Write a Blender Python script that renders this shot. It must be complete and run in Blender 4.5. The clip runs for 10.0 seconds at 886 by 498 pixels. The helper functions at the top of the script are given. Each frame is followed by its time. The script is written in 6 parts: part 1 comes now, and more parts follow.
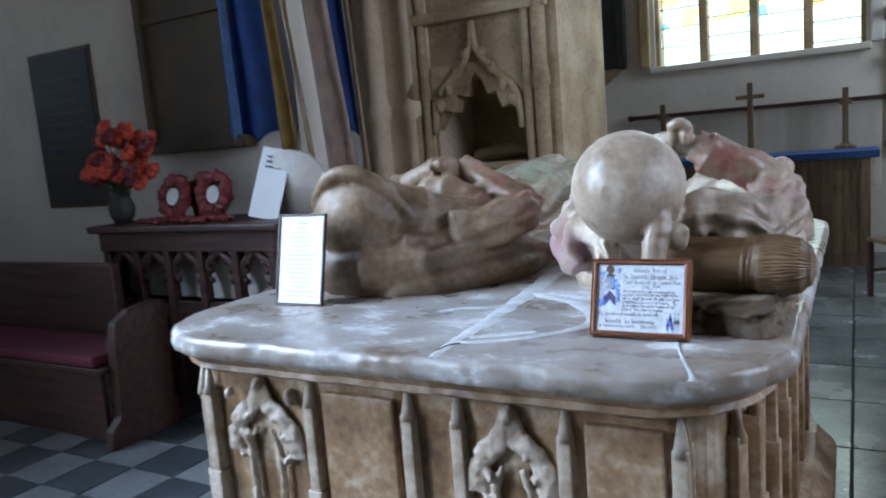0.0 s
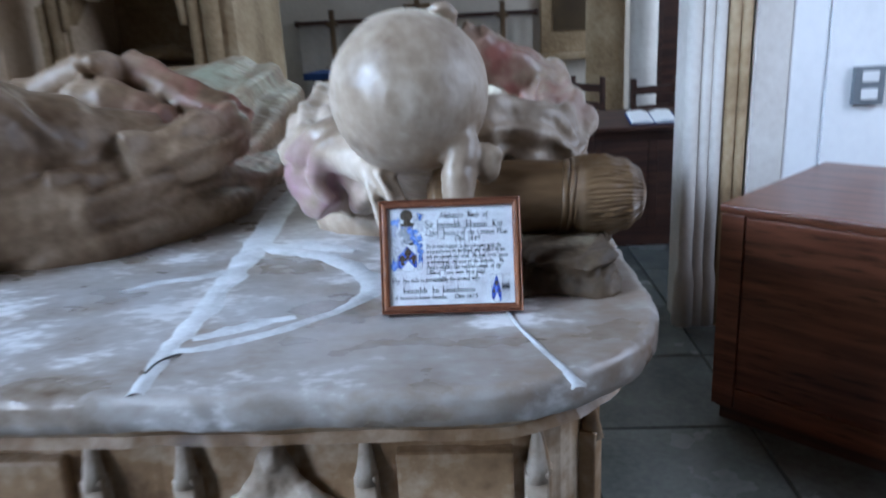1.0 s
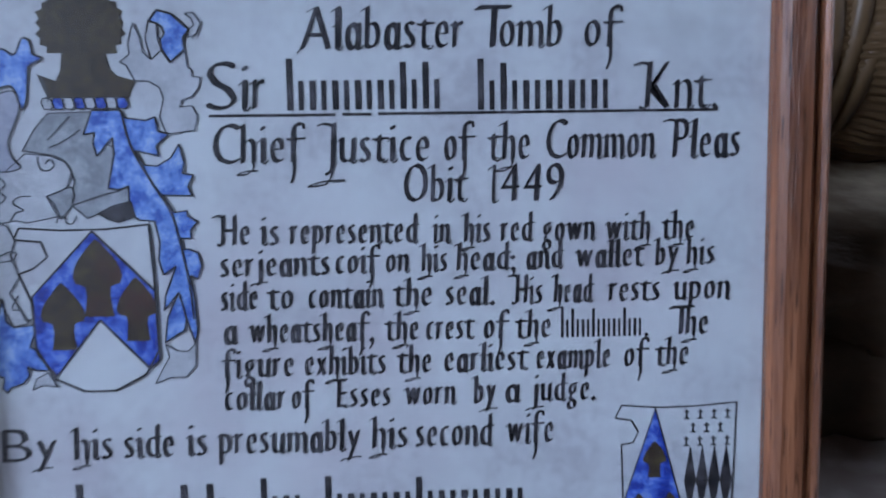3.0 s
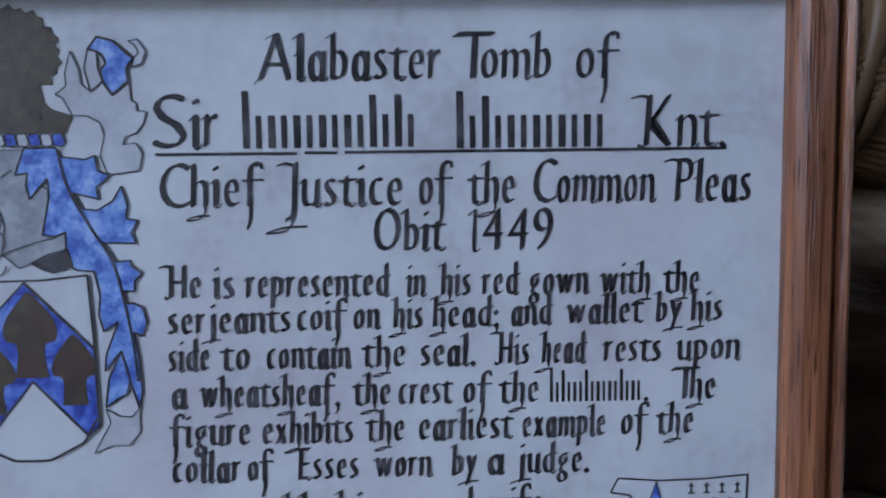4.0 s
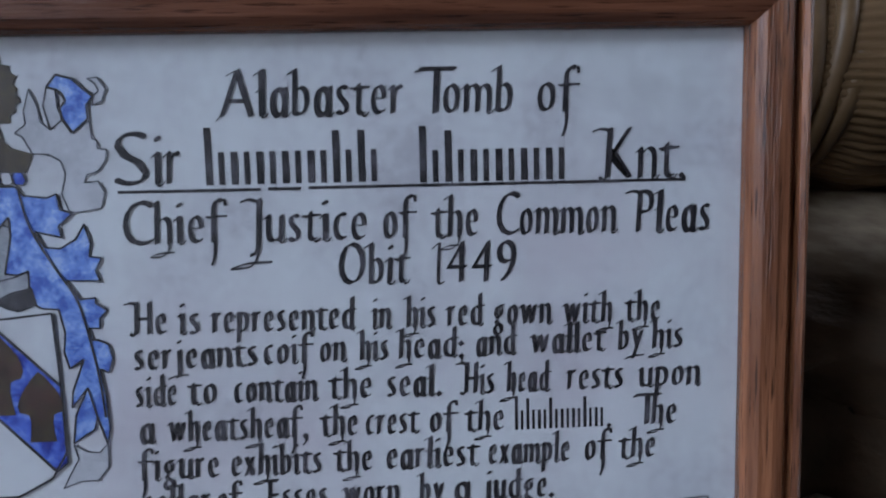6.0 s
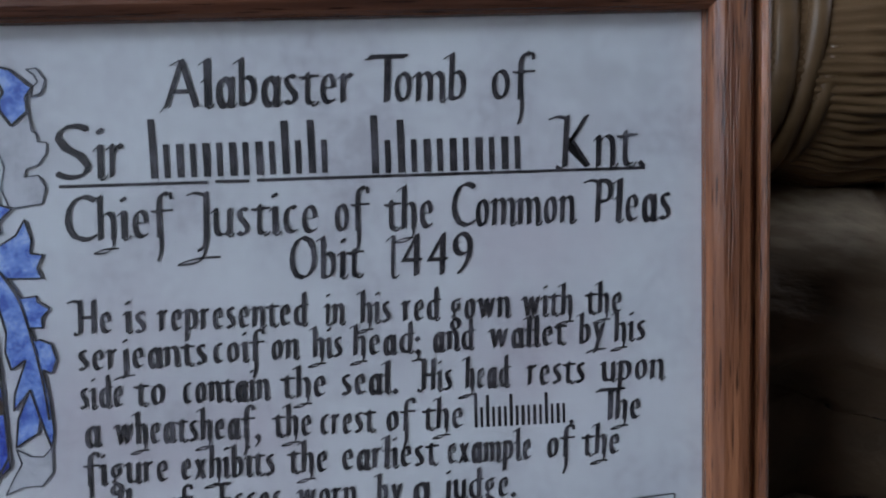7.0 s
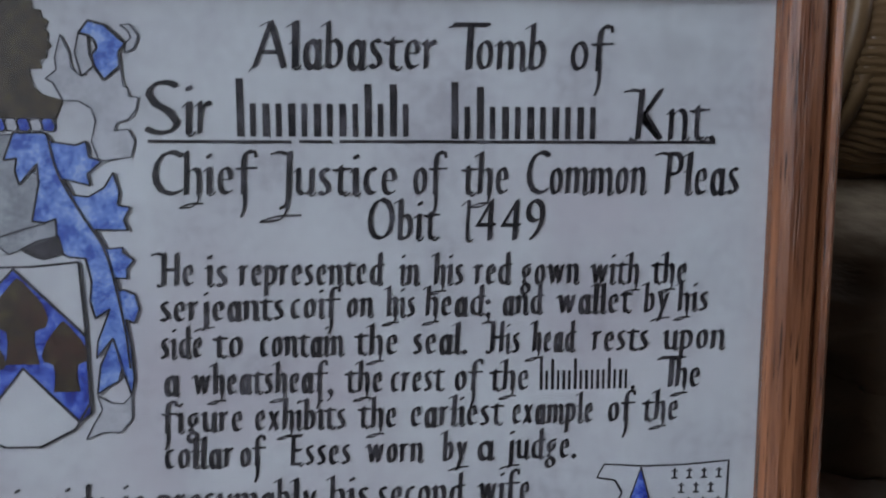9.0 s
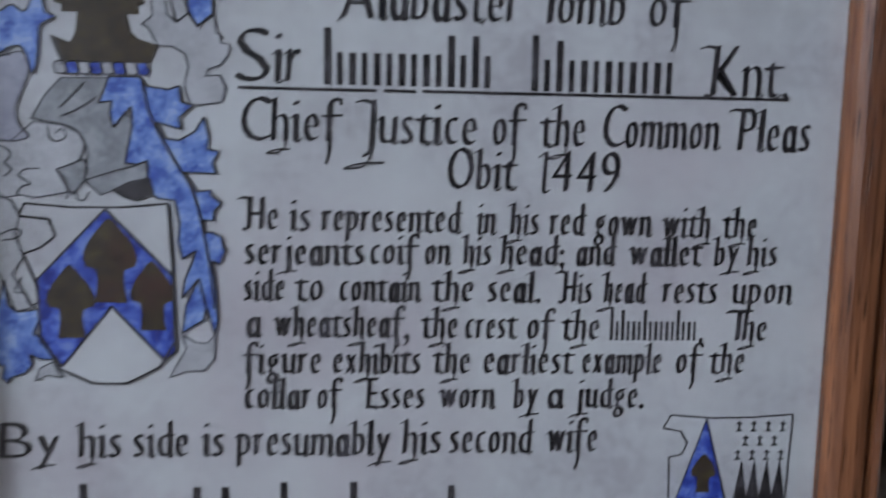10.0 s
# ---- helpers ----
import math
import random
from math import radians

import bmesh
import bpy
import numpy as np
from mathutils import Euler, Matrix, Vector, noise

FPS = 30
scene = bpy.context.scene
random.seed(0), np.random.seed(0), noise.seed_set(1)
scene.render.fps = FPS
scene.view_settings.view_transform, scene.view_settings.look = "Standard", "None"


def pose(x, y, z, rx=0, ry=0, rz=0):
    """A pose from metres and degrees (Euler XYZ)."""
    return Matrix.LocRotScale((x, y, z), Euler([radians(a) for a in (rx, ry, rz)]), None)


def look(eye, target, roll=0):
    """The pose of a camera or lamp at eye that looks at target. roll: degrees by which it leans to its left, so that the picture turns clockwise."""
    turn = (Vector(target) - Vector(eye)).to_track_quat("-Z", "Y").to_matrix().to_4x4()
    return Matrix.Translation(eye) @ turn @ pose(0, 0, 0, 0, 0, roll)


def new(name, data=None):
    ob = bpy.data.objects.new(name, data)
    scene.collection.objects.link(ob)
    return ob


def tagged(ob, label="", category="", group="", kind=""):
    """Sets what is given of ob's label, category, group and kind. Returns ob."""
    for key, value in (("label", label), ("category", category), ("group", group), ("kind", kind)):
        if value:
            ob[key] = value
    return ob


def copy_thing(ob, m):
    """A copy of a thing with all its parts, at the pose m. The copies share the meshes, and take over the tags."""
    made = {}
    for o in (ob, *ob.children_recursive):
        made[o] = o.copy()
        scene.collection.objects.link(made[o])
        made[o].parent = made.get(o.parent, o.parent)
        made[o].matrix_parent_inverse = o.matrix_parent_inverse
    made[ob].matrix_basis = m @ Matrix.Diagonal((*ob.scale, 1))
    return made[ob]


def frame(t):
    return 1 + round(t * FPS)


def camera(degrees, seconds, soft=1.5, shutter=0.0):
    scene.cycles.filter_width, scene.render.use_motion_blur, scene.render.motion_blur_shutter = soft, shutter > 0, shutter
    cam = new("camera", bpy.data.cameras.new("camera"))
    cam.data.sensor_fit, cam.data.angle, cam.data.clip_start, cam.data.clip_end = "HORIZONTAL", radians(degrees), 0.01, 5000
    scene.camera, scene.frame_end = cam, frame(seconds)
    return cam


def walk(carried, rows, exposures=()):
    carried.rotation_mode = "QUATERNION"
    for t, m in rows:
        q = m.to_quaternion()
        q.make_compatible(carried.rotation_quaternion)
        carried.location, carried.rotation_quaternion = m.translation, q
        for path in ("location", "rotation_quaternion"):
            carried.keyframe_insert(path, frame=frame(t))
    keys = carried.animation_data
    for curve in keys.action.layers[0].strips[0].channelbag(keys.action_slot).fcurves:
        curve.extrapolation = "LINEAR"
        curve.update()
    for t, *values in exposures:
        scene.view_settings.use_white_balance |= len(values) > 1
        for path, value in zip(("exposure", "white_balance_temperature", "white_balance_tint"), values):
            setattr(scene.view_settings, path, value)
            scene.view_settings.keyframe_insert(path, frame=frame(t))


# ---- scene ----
cam = camera(62.54, 10.0, soft=1.9, shutter=0.6)

# seconds, eye (metres), yaw, pitch, roll (degrees)
PATH = [
    (0.0, 0.3987, -1.4750, 1.4564, 29.90, -8.10, -4.68),
    (0.2, 0.3271, -1.3838, 1.4575, 28.03, -9.01, -3.56),
    (0.5, 0.2010, -1.2147, 1.4202, 18.16, -11.51, -2.66),
    (0.7, 0.1190, -1.1289, 1.4280, 11.51, -13.26, -3.58),
    (1.0, 0.0523, -0.9881, 1.4163, 3.56, -16.52, -3.03),
    (1.4, 0.0256, -0.7238, 1.3644, 3.33, -19.65, -4.57),
    (1.5, 0.0197, -0.6624, 1.3602, 3.21, -20.20, -3.75),
    (1.8, 0.0401, -0.3848, 1.3036, 3.51, -21.25, -2.93),
    (2.0, 0.0334, -0.2809, 1.2665, 2.12, -23.32, -2.56),
    (2.2, 0.0093, -0.2213, 1.2262, -1.46, -23.31, -1.22),
    (3.3, 0.0099, -0.1153, 1.1769, -2.35, -22.29, -0.21),
    (3.5, 0.0107, -0.1090, 1.1782, -2.49, -22.12, -0.17),
    (4.0, 0.0164, -0.1060, 1.1793, -1.90, -21.76, -0.26),
    (4.5, 0.0176, -0.1076, 1.1798, -1.43, -22.00, -0.48),
    (5.0, 0.0176, -0.1106, 1.1823, -1.58, -21.67, -0.74),
    (5.5, 0.0194, -0.1065, 1.1918, -2.70, -23.18, -0.89),
    (6.8, 0.0230, -0.1022, 1.1845, -3.82, -22.55, 0.03),
    (7.0, 0.0283, -0.1017, 1.1845, -3.91, -22.36, -0.81),
    (7.5, 0.0232, -0.1035, 1.1855, -4.39, -22.53, -0.04),
    (8.0, 0.0250, -0.1015, 1.1888, -4.86, -22.70, -0.77),
    (8.5, 0.0189, -0.1037, 1.1852, -4.66, -22.85, 0.35),
    (9.0, 0.0126, -0.1062, 1.1818, -4.04, -23.37, 1.13),
    (9.5, 0.0089, -0.1069, 1.1760, -4.51, -22.64, 1.95),
    (10.0, -0.0020, -0.1132, 1.1730, -3.34, -23.33, 1.96),
]


def heading(row):
    t, x, y, z, yaw, pitch, roll = row
    a, b = radians(yaw), radians(pitch)
    way = Vector((-math.sin(a) * math.cos(b), math.cos(a) * math.cos(b), math.sin(b)))
    eye = Vector((x, y, z))
    return t, look(eye, eye + way, roll)


walk(cam, [heading(r) for r in PATH],
     exposures=[(0.0, 0.22, 5350, 8), (0.5, 0.0, 5250, 9), (1.0, -0.04, 5250, 9), (1.5, -0.3, 5220, 10), (2.2, -0.59, 5200, 11), (3.3, -1.0, 5350, 15), (5.0, -1.1, 5600, 15), (7.0, -1.16, 6000, 13), (10.0, -1.19, 6350, 14)])

# ---- light ----
world = bpy.data.worlds.new("sky")
scene.world = world
world.use_nodes = True
wn = world.node_tree.nodes
sky = wn.new("ShaderNodeTexSky")
sky.sky_type, sky.sun_disc = "NISHITA", False
sky.sun_elevation, sky.sun_rotation = radians(38), radians(200)
world.node_tree.links.new(sky.outputs[0], wn["Background"].inputs[0])
wn["Background"].inputs[1].default_value = 0.15


def window_light(name, m, wide, high, watts, colour, spread=180):
    lamp = bpy.data.lights.new(name, "AREA")
    lamp.shape, lamp.size, lamp.size_y = "RECTANGLE", wide, high
    lamp.energy, lamp.color, lamp.spread = watts, colour, radians(spread)
    ob = new(name, lamp)
    ob.matrix_world = m
    return ob


# daylight, in the openings but for the north lamp: tall window behind and left, the one beyond the desk, the east
# window
window_light("west_window_light", look((-5.9, -5.7, 3.4), (-0.5, 0.4, 1.0)), 2.2, 3.4, 30, (0.9, 0.94, 1.0), 44)
window_light("north_window_light", look((-6.7, -2.3, 5.0), (-0.6, 0.6, 1.0)), 2.4, 1.8, 78, (0.76, 0.87, 1.0), 44)
window_light("south_window_light", look((3.85, 0.4, 2.9), (0.0, 1.5, 0.9)), 2.0, 2.4, 105, (0.95, 0.95, 1.0))
# added fill from an unseen opening, brightens the east wall
window_light("chancel_fill_light", look((3.85, 5.2, 3.2), (-1.5, 6.8, 1.4)), 1.6, 2.4, 110, (0.95, 0.97, 1.0))
window_light("east_window_light", look((-0.56, 7.1, 3.4), (-0.5, 2.0, 1.0)), 2.0, 2.3, 40, (0.97, 1.0, 0.95))


# ---- materials ----
def material(name, rough=0.6, metal=0.0):
    m = bpy.data.materials.new(name)
    m.use_nodes = True
    b = m.node_tree.nodes["Principled BSDF"]
    b.inputs["Roughness"].default_value = rough
    b.inputs["Metallic"].default_value = metal
    return m, m.node_tree.nodes, m.node_tree.links, b


def rgb(c):
    return (*c, 1.0)


def ramp(nodes, stops):
    r = nodes.new("ShaderNodeValToRGB")
    while len(r.color_ramp.elements) < len(stops):
        r.color_ramp.elements.new(0.5)
    for e, (p, c) in zip(r.color_ramp.elements, stops):
        e.position, e.color = p, rgb(c)
    return r


def mottled(name, colours, scale=6.0, fine=60.0, rough=0.6, bump=0.3, stretch=(1, 1, 1), detail=8.0, depth=0.004, gloss_spread=0.15, high=0.7, pieces=False, low=0.3):
    """Two scales of noise in the colour, a fine one in the relief, an uneven gloss."""
    m, n, l, b = material(name, rough)
    co, mp = n.new("ShaderNodeTexCoord"), n.new("ShaderNodeMapping")
    mp.inputs["Scale"].default_value = stretch
    l.new(co.outputs["Object"], mp.inputs[0])
    if pieces:  # no two pieces alike
        oi = n.new("ShaderNodeObjectInfo")
        sh = n.new("ShaderNodeVectorMath")
        sh.operation = "MULTIPLY"
        sh.inputs[1].default_value = (37.0, 53.0, 71.0)
        l.new(oi.outputs["Random"], sh.inputs[0]), l.new(sh.outputs[0], mp.inputs["Location"])
    big, small = n.new("ShaderNodeTexNoise"), n.new("ShaderNodeTexNoise")
    for t, s in ((big, scale), (small, fine)):
        t.inputs["Scale"].default_value, t.inputs["Detail"].default_value = s, detail
        l.new(mp.outputs[0], t.inputs["Vector"])
    mix = n.new("ShaderNodeMix")
    mix.inputs[0].default_value = 0.3
    l.new(big.outputs[0], mix.inputs[2]), l.new(small.outputs[0], mix.inputs[3])
    k = len(colours) - 1
    r = ramp(n, [(low + (high - low) * i / k, c) for i, c in enumerate(colours)])
    l.new(mix.outputs[0], r.inputs[0]), l.new(r.outputs[0], b.inputs["Base Color"])
    bp = n.new("ShaderNodeBump")
    bp.inputs["Strength"].default_value, bp.inputs["Distance"].default_value = bump, depth
    l.new(mix.outputs[0], bp.inputs["Height"]), l.new(bp.outputs[0], b.inputs["Normal"])
    mr = n.new("ShaderNodeMapRange")
    mr.inputs[3].default_value, mr.inputs[4].default_value = rough - gloss_spread, rough + gloss_spread
    l.new(big.outputs[0], mr.inputs[0]), l.new(mr.outputs[0], b.inputs["Roughness"])
    return m


def pigmented(m, colour, spots, amount=0.8, grain=14.0):
    """Another colour around some places (object space), broken up by noise: old paint on carved stone, other patches,
    the slab's painted-in reflection.
    """
    n, l = m.node_tree.nodes, m.node_tree.links
    b = n["Principled BSDF"]
    was = b.inputs["Base Color"].links[0].from_socket
    co, no = n.new("ShaderNodeTexCoord"), n.new("ShaderNodeTexNoise")
    no.inputs["Scale"].default_value, no.inputs["Detail"].default_value = grain, 6.0
    l.new(co.outputs["Object"], no.inputs["Vector"])
    last = None
    for place, reach in spots:
        d = n.new("ShaderNodeVectorMath")
        d.operation = "DISTANCE"
        l.new(co.outputs["Object"], d.inputs[0])
        d.inputs[1].default_value = place
        mr = n.new("ShaderNodeMapRange")
        mr.inputs[1].default_value, mr.inputs[2].default_value = reach * 0.4, reach
        mr.inputs[3].default_value, mr.inputs[4].default_value = 1.0, 0.0
        l.new(d.outputs["Value"], mr.inputs[0])
        if last is None:
            last = mr.outputs[0]
        else:
            mx = n.new("ShaderNodeMath")
            mx.operation = "MAXIMUM"
            l.new(last, mx.inputs[0]), l.new(mr.outputs[0], mx.inputs[1])
            last = mx.outputs[0]
    up = n.new("ShaderNodeMapRange")
    up.inputs[1].default_value, up.inputs[2].default_value = 0.35, 0.6
    up.inputs[4].default_value = amount
    l.new(no.outputs[0], up.inputs[0])
    mul = n.new("ShaderNodeMath")
    mul.operation = "MULTIPLY"
    l.new(last, mul.inputs[0]), l.new(up.outputs[0], mul.inputs[1])
    mix = n.new("ShaderNodeMix")
    mix.data_type = "RGBA"
    l.new(mul.outputs[0], mix.inputs[0]), l.new(was, mix.inputs[6])
    mix.inputs[7].default_value = rgb(colour)
    l.new(mix.outputs[2], b.inputs["Base Color"])
    return m


def grained(name, dark, light, along="z", rough=0.4, pitch=120.0, stretch=0.06, depth=0.0006, pores=5):
    """Wood: fine dark pores and broad bands drawn out along the grain."""
    m, n, l, b = material(name, rough)
    co, mp = n.new("ShaderNodeTexCoord"), n.new("ShaderNodeMapping")
    mp.inputs["Scale"].default_value = [stretch if a == along else 1.0 for a in "xyz"]
    l.new(co.outputs["Object"], mp.inputs[0])
    a, c = n.new("ShaderNodeTexNoise"), n.new("ShaderNodeTexNoise")
    for t, s in ((a, pitch), (c, pitch * pores)):
        t.inputs["Scale"].default_value, t.inputs["Detail"].default_value = s, 6.0
        l.new(mp.outputs[0], t.inputs["Vector"])
    r1 = ramp(n, [(0.32, dark), (0.66, light)])
    l.new(a.outputs[0], r1.inputs[0])
    r2 = ramp(n, [(0.33, tuple(0.25 * v for v in dark)), (0.43, (1, 1, 1))])
    l.new(c.outputs[0], r2.inputs[0])
    mix = n.new("ShaderNodeMix")
    mix.data_type, mix.blend_type = "RGBA", "MULTIPLY"
    mix.inputs[0].default_value = 0.75
    l.new(r1.outputs[0], mix.inputs[6]), l.new(r2.outputs[0], mix.inputs[7])
    l.new(mix.outputs[2], b.inputs["Base Color"])
    bp = n.new("ShaderNodeBump")
    bp.inputs["Strength"].default_value, bp.inputs["Distance"].default_value = 0.6, depth
    l.new(c.outputs[0], bp.inputs["Height"]), l.new(bp.outputs[0], b.inputs["Normal"])
    return m


def paint(name, colour, rough=0.6, vary=0.25, scale=40.0):
    lo = tuple(v * (1 - vary) for v in colour)
    hi = tuple(min(1, v * (1 + vary)) for v in colour)
    return mottled(name, [lo, colour, hi], scale, scale * 6, rough, 0.15, depth=0.001)


M_SLAB = mottled("alabaster_slab", [(0.14, 0.1, 0.07), (0.22, 0.173, 0.132), (0.285, 0.243, 0.206), (0.35, 0.317, 0.288), (0.68, 0.66, 0.65)], 8.5, 55, 0.32, 0.8, stretch=(0.7, 1.0, 1.0), gloss_spread=0.25, high=0.63)
M_SLAB = pigmented(M_SLAB, (0.2, 0.13, 0.08), [((0.2, -0.2, 1.02), 0.22), ((0.3, 0.05, 1.02), 0.2), ((-0.85, -0.2, 1.02), 0.2)], 0.55, 19.0)
M_SLAB = pigmented(M_SLAB, (0.5, 0.51, 0.53), [((-0.3, 0.0, 1.02), 0.3), ((-0.55, 0.12, 1.02), 0.28), ((-0.3, 0.36, 1.02), 0.2), ((-0.75, -0.1, 1.02), 0.25)], 0.42, 9.0)  # window's bluish reflection on the slab's left part, painted into the colour
M_CHEST = mottled("alabaster_chest", [(0.13, 0.072, 0.034), (0.3, 0.19, 0.1), (0.56, 0.45, 0.33)], 7, 45, 0.45, 0.8, depth=0.01, low=0.34, high=0.66)
M_CHESTPALE = mottled("alabaster_pale", [(0.2, 0.135, 0.085), (0.42, 0.34, 0.26), (0.66, 0.6, 0.53)], 11, 55, 0.5, 0.8, depth=0.008)
M_MAN = pigmented(pigmented(mottled("alabaster_judge", [(0.19, 0.13, 0.085), (0.38, 0.3, 0.22), (0.6, 0.52, 0.43)], 7, 48, 0.42, 0.6),
                            (0.17, 0.03, 0.026), [((0.1, 0.67, 1.33), 0.17), ((0.19, 0.62, 1.24), 0.15), ((-0.3, 1.0, 1.2), 0.3)], 0.8),
                  (0.36, 0.2, 0.25), [((-0.29, 0.36, 1.13), 0.13)], 0.85)
M_LADY = pigmented(pigmented(mottled("alabaster_lady", [(0.09, 0.054, 0.029), (0.195, 0.13, 0.076), (0.345, 0.262, 0.182)], 7, 45, 0.52, 0.7),
                             (0.2, 0.055, 0.05), [((-0.62, 0.86, 1.26), 0.3)], 0.6), (0.3, 0.34, 0.25), [((-0.9, 1.55, 1.35), 0.4)], 0.7)
M_SHEAF = mottled("alabaster_sheaf", [(0.06, 0.033, 0.014), (0.14, 0.084, 0.038), (0.26, 0.165, 0.085)], 9, 70, 0.4, 0.6, stretch=(0.25, 1, 1))
# colour darkened for the shadow that the stone bed lies in
M_ROUGH = mottled("shaded_broken_alabaster", [(0.045, 0.029, 0.015), (0.105, 0.07, 0.038), (0.29, 0.225, 0.145)], 9, 60, 0.7, 1.0, depth=0.012)
M_MORTAR = mottled("lime_mortar", [(0.4, 0.395, 0.39), (0.6, 0.605, 0.61), (0.78, 0.79, 0.81)], 20, 100, 0.4, 0.8)
M_OLDMORTAR = mottled("old_lime_mortar", [(0.27, 0.255, 0.24), (0.42, 0.415, 0.41), (0.6, 0.61, 0.62)], 20, 100, 0.5, 0.8)
M_STONE = mottled("golden_limestone", [(0.2, 0.135, 0.068), (0.34, 0.245, 0.135), (0.47, 0.37, 0.235)], 2.5, 30, 0.8, 0.6, depth=0.008, low=0.36, high=0.64)
# the golden limestone again, lightened for the daylight falling on the pier
M_PIER = mottled("lit_golden_limestone", [(0.46, 0.34, 0.21), (0.6, 0.47, 0.32), (0.7, 0.58, 0.43)], 2.5, 30, 0.75, 0.6, depth=0.008, low=0.36, high=0.64)
M_PALE = mottled("pale_limestone", [(0.45, 0.42, 0.38), (0.58, 0.55, 0.51), (0.68, 0.66, 0.62)], 3, 34, 0.75, 0.5, depth=0.006)
M_PLASTER = mottled("limewashed_plaster", [(0.52, 0.465, 0.39), (0.63, 0.575, 0.495), (0.71, 0.655, 0.575)], 1.3, 22, 0.85, 0.4, depth=0.006)
M_WHITEWALL = mottled("white_painted_wall", [(0.66, 0.68, 0.7), (0.74, 0.76, 0.78), (0.8, 0.82, 0.83)], 1.6, 26, 0.75, 0.3)
M_DARKWOOD = grained("dark_oak", (0.02, 0.007, 0.005), (0.068, 0.026, 0.016), "x", 0.5, 30)
M_DESKWOOD = grained("mahogany", (0.07, 0.021, 0.012), (0.22, 0.08, 0.041), "x", 0.28, 26)
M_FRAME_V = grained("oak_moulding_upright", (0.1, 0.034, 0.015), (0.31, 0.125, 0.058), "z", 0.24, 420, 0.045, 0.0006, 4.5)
# same oak with level grain, its colour darkened for the top rail's shade
M_FRAME_H = grained("oak_moulding_level_shaded", (0.085, 0.029, 0.015), (0.2, 0.078, 0.04), "x", 0.26, 420, 0.045, 0.0006, 4.5)
M_PAPER = mottled("laid_paper", [(0.5, 0.485, 0.515), (0.61, 0.605, 0.63), (0.67, 0.675, 0.69), (0.71, 0.72, 0.735)], 34, 420, 0.75, 0.15, depth=0.0002, low=0.36, high=0.63)
M_PAPER = pigmented(M_PAPER, (0.44, 0.43, 0.45), [((-0.043, 0, 0.137), 0.016), ((-0.085, 0, 0.11), 0.03), ((0.07, 0, 0.15), 0.025), ((0.02, 0, 0.022), 0.03)], 0.45, 90.0)
M_PAPER = pigmented(M_PAPER, (0.6, 0.53, 0.57), [((-0.02, 0, 0.07), 0.05), ((0.06, 0, 0.1), 0.04), ((-0.07, 0, 0.03), 0.04)], 0.5, 45.0)
M_WHITEPAPER = mottled("white_paper", [(0.78, 0.8, 0.82), (0.82, 0.84, 0.86)], 10, 200, 0.6, 0.1, depth=0.0005)
M_INK = mottled("black_ink", [(0.012, 0.012, 0.017), (0.026, 0.023, 0.027), (0.045, 0.04, 0.045), (0.09, 0.083, 0.098)], 190, 1400, 0.5, 0.1, depth=0.0001, low=0.41, high=0.6)
M_BLUE = mottled("blue_wash", [(0.06, 0.12, 0.5), (0.14, 0.25, 0.66), (0.23, 0.36, 0.76), (0.4, 0.52, 0.8)], 230, 1300, 0.6, 0.1, depth=0.0001, low=0.41, high=0.6)
M_DEEPBLUE = mottled("deep_blue_wash", [(0.014, 0.026, 0.26), (0.04, 0.085, 0.5), (0.1, 0.18, 0.66), (0.22, 0.32, 0.72)], 230, 1200, 0.6, 0.1, depth=0.0001, low=0.41, high=0.6)
M_BROWN = mottled("brown_gold_wash", [(0.034, 0.024, 0.017), (0.06, 0.042, 0.028), (0.085, 0.062, 0.035), (0.13, 0.1, 0.045)], 420, 2200, 0.42, 0.2, depth=0.0001, low=0.38, high=0.66)
M_BROWN = pigmented(M_BROWN, (0.1, 0.045, 0.036), [((-0.0575, 0, 0.0955), 0.007), ((-0.0542, 0, 0.0875), 0.007), ((-0.0626, 0, 0.0865), 0.004)], 0.7, 300.0)
M_GREY = mottled("grey_wash", [(0.27, 0.28, 0.3), (0.35, 0.36, 0.385), (0.45, 0.46, 0.485)], 150, 900, 0.6, 0.1, depth=0.0001, low=0.41, high=0.6)
M_PALEWASH = mottled("pale_wash", [(0.46, 0.46, 0.49), (0.54, 0.54, 0.57), (0.6, 0.6, 0.63)], 130, 900, 0.6, 0.1, depth=0.0001, low=0.41, high=0.6)
M_LILAC = mottled("lilac_wash", [(0.33, 0.33, 0.42), (0.42, 0.42, 0.5), (0.5, 0.5, 0.57)], 130, 900, 0.6, 0.1, depth=0.0001, low=0.41, high=0.6)
M_PENCIL = paint("pencil_line", (0.1, 0.1, 0.115), 0.6, 0.4, 200)
M_BRONZE = mottled("dark_memorial_bronze", [(0.012, 0.012, 0.012), (0.022, 0.021, 0.02), (0.04, 0.037, 0.034)], 6, 60, 0.6, 0.3)
M_BOARD = mottled("brown_painted_board", [(0.036, 0.021, 0.007), (0.06, 0.037, 0.012), (0.1, 0.063, 0.021)], 3, 40, 0.6, 0.3)
M_FLAGBLUE = paint("blue_flag_cloth", (0.035, 0.075, 0.26), 0.8, 0.35, 9)
M_FLAGLIGHT = paint("pale_blue_flag_cloth", (0.16, 0.26, 0.5), 0.8, 0.3, 9)
M_FLAGGOLD = paint("gold_flag_cloth", (0.32, 0.2, 0.05), 0.7, 0.35, 12)
M_FLAGCREAM = paint("faded_cream_flag_cloth", (0.42, 0.31, 0.26), 0.85, 0.25, 9)
M_RED = paint("poppy_red", (0.13, 0.011, 0.012), 0.65, 0.4, 30)
M_FLOWER = paint("orange_red_petal", (0.5, 0.06, 0.03), 0.6, 0.4, 30)
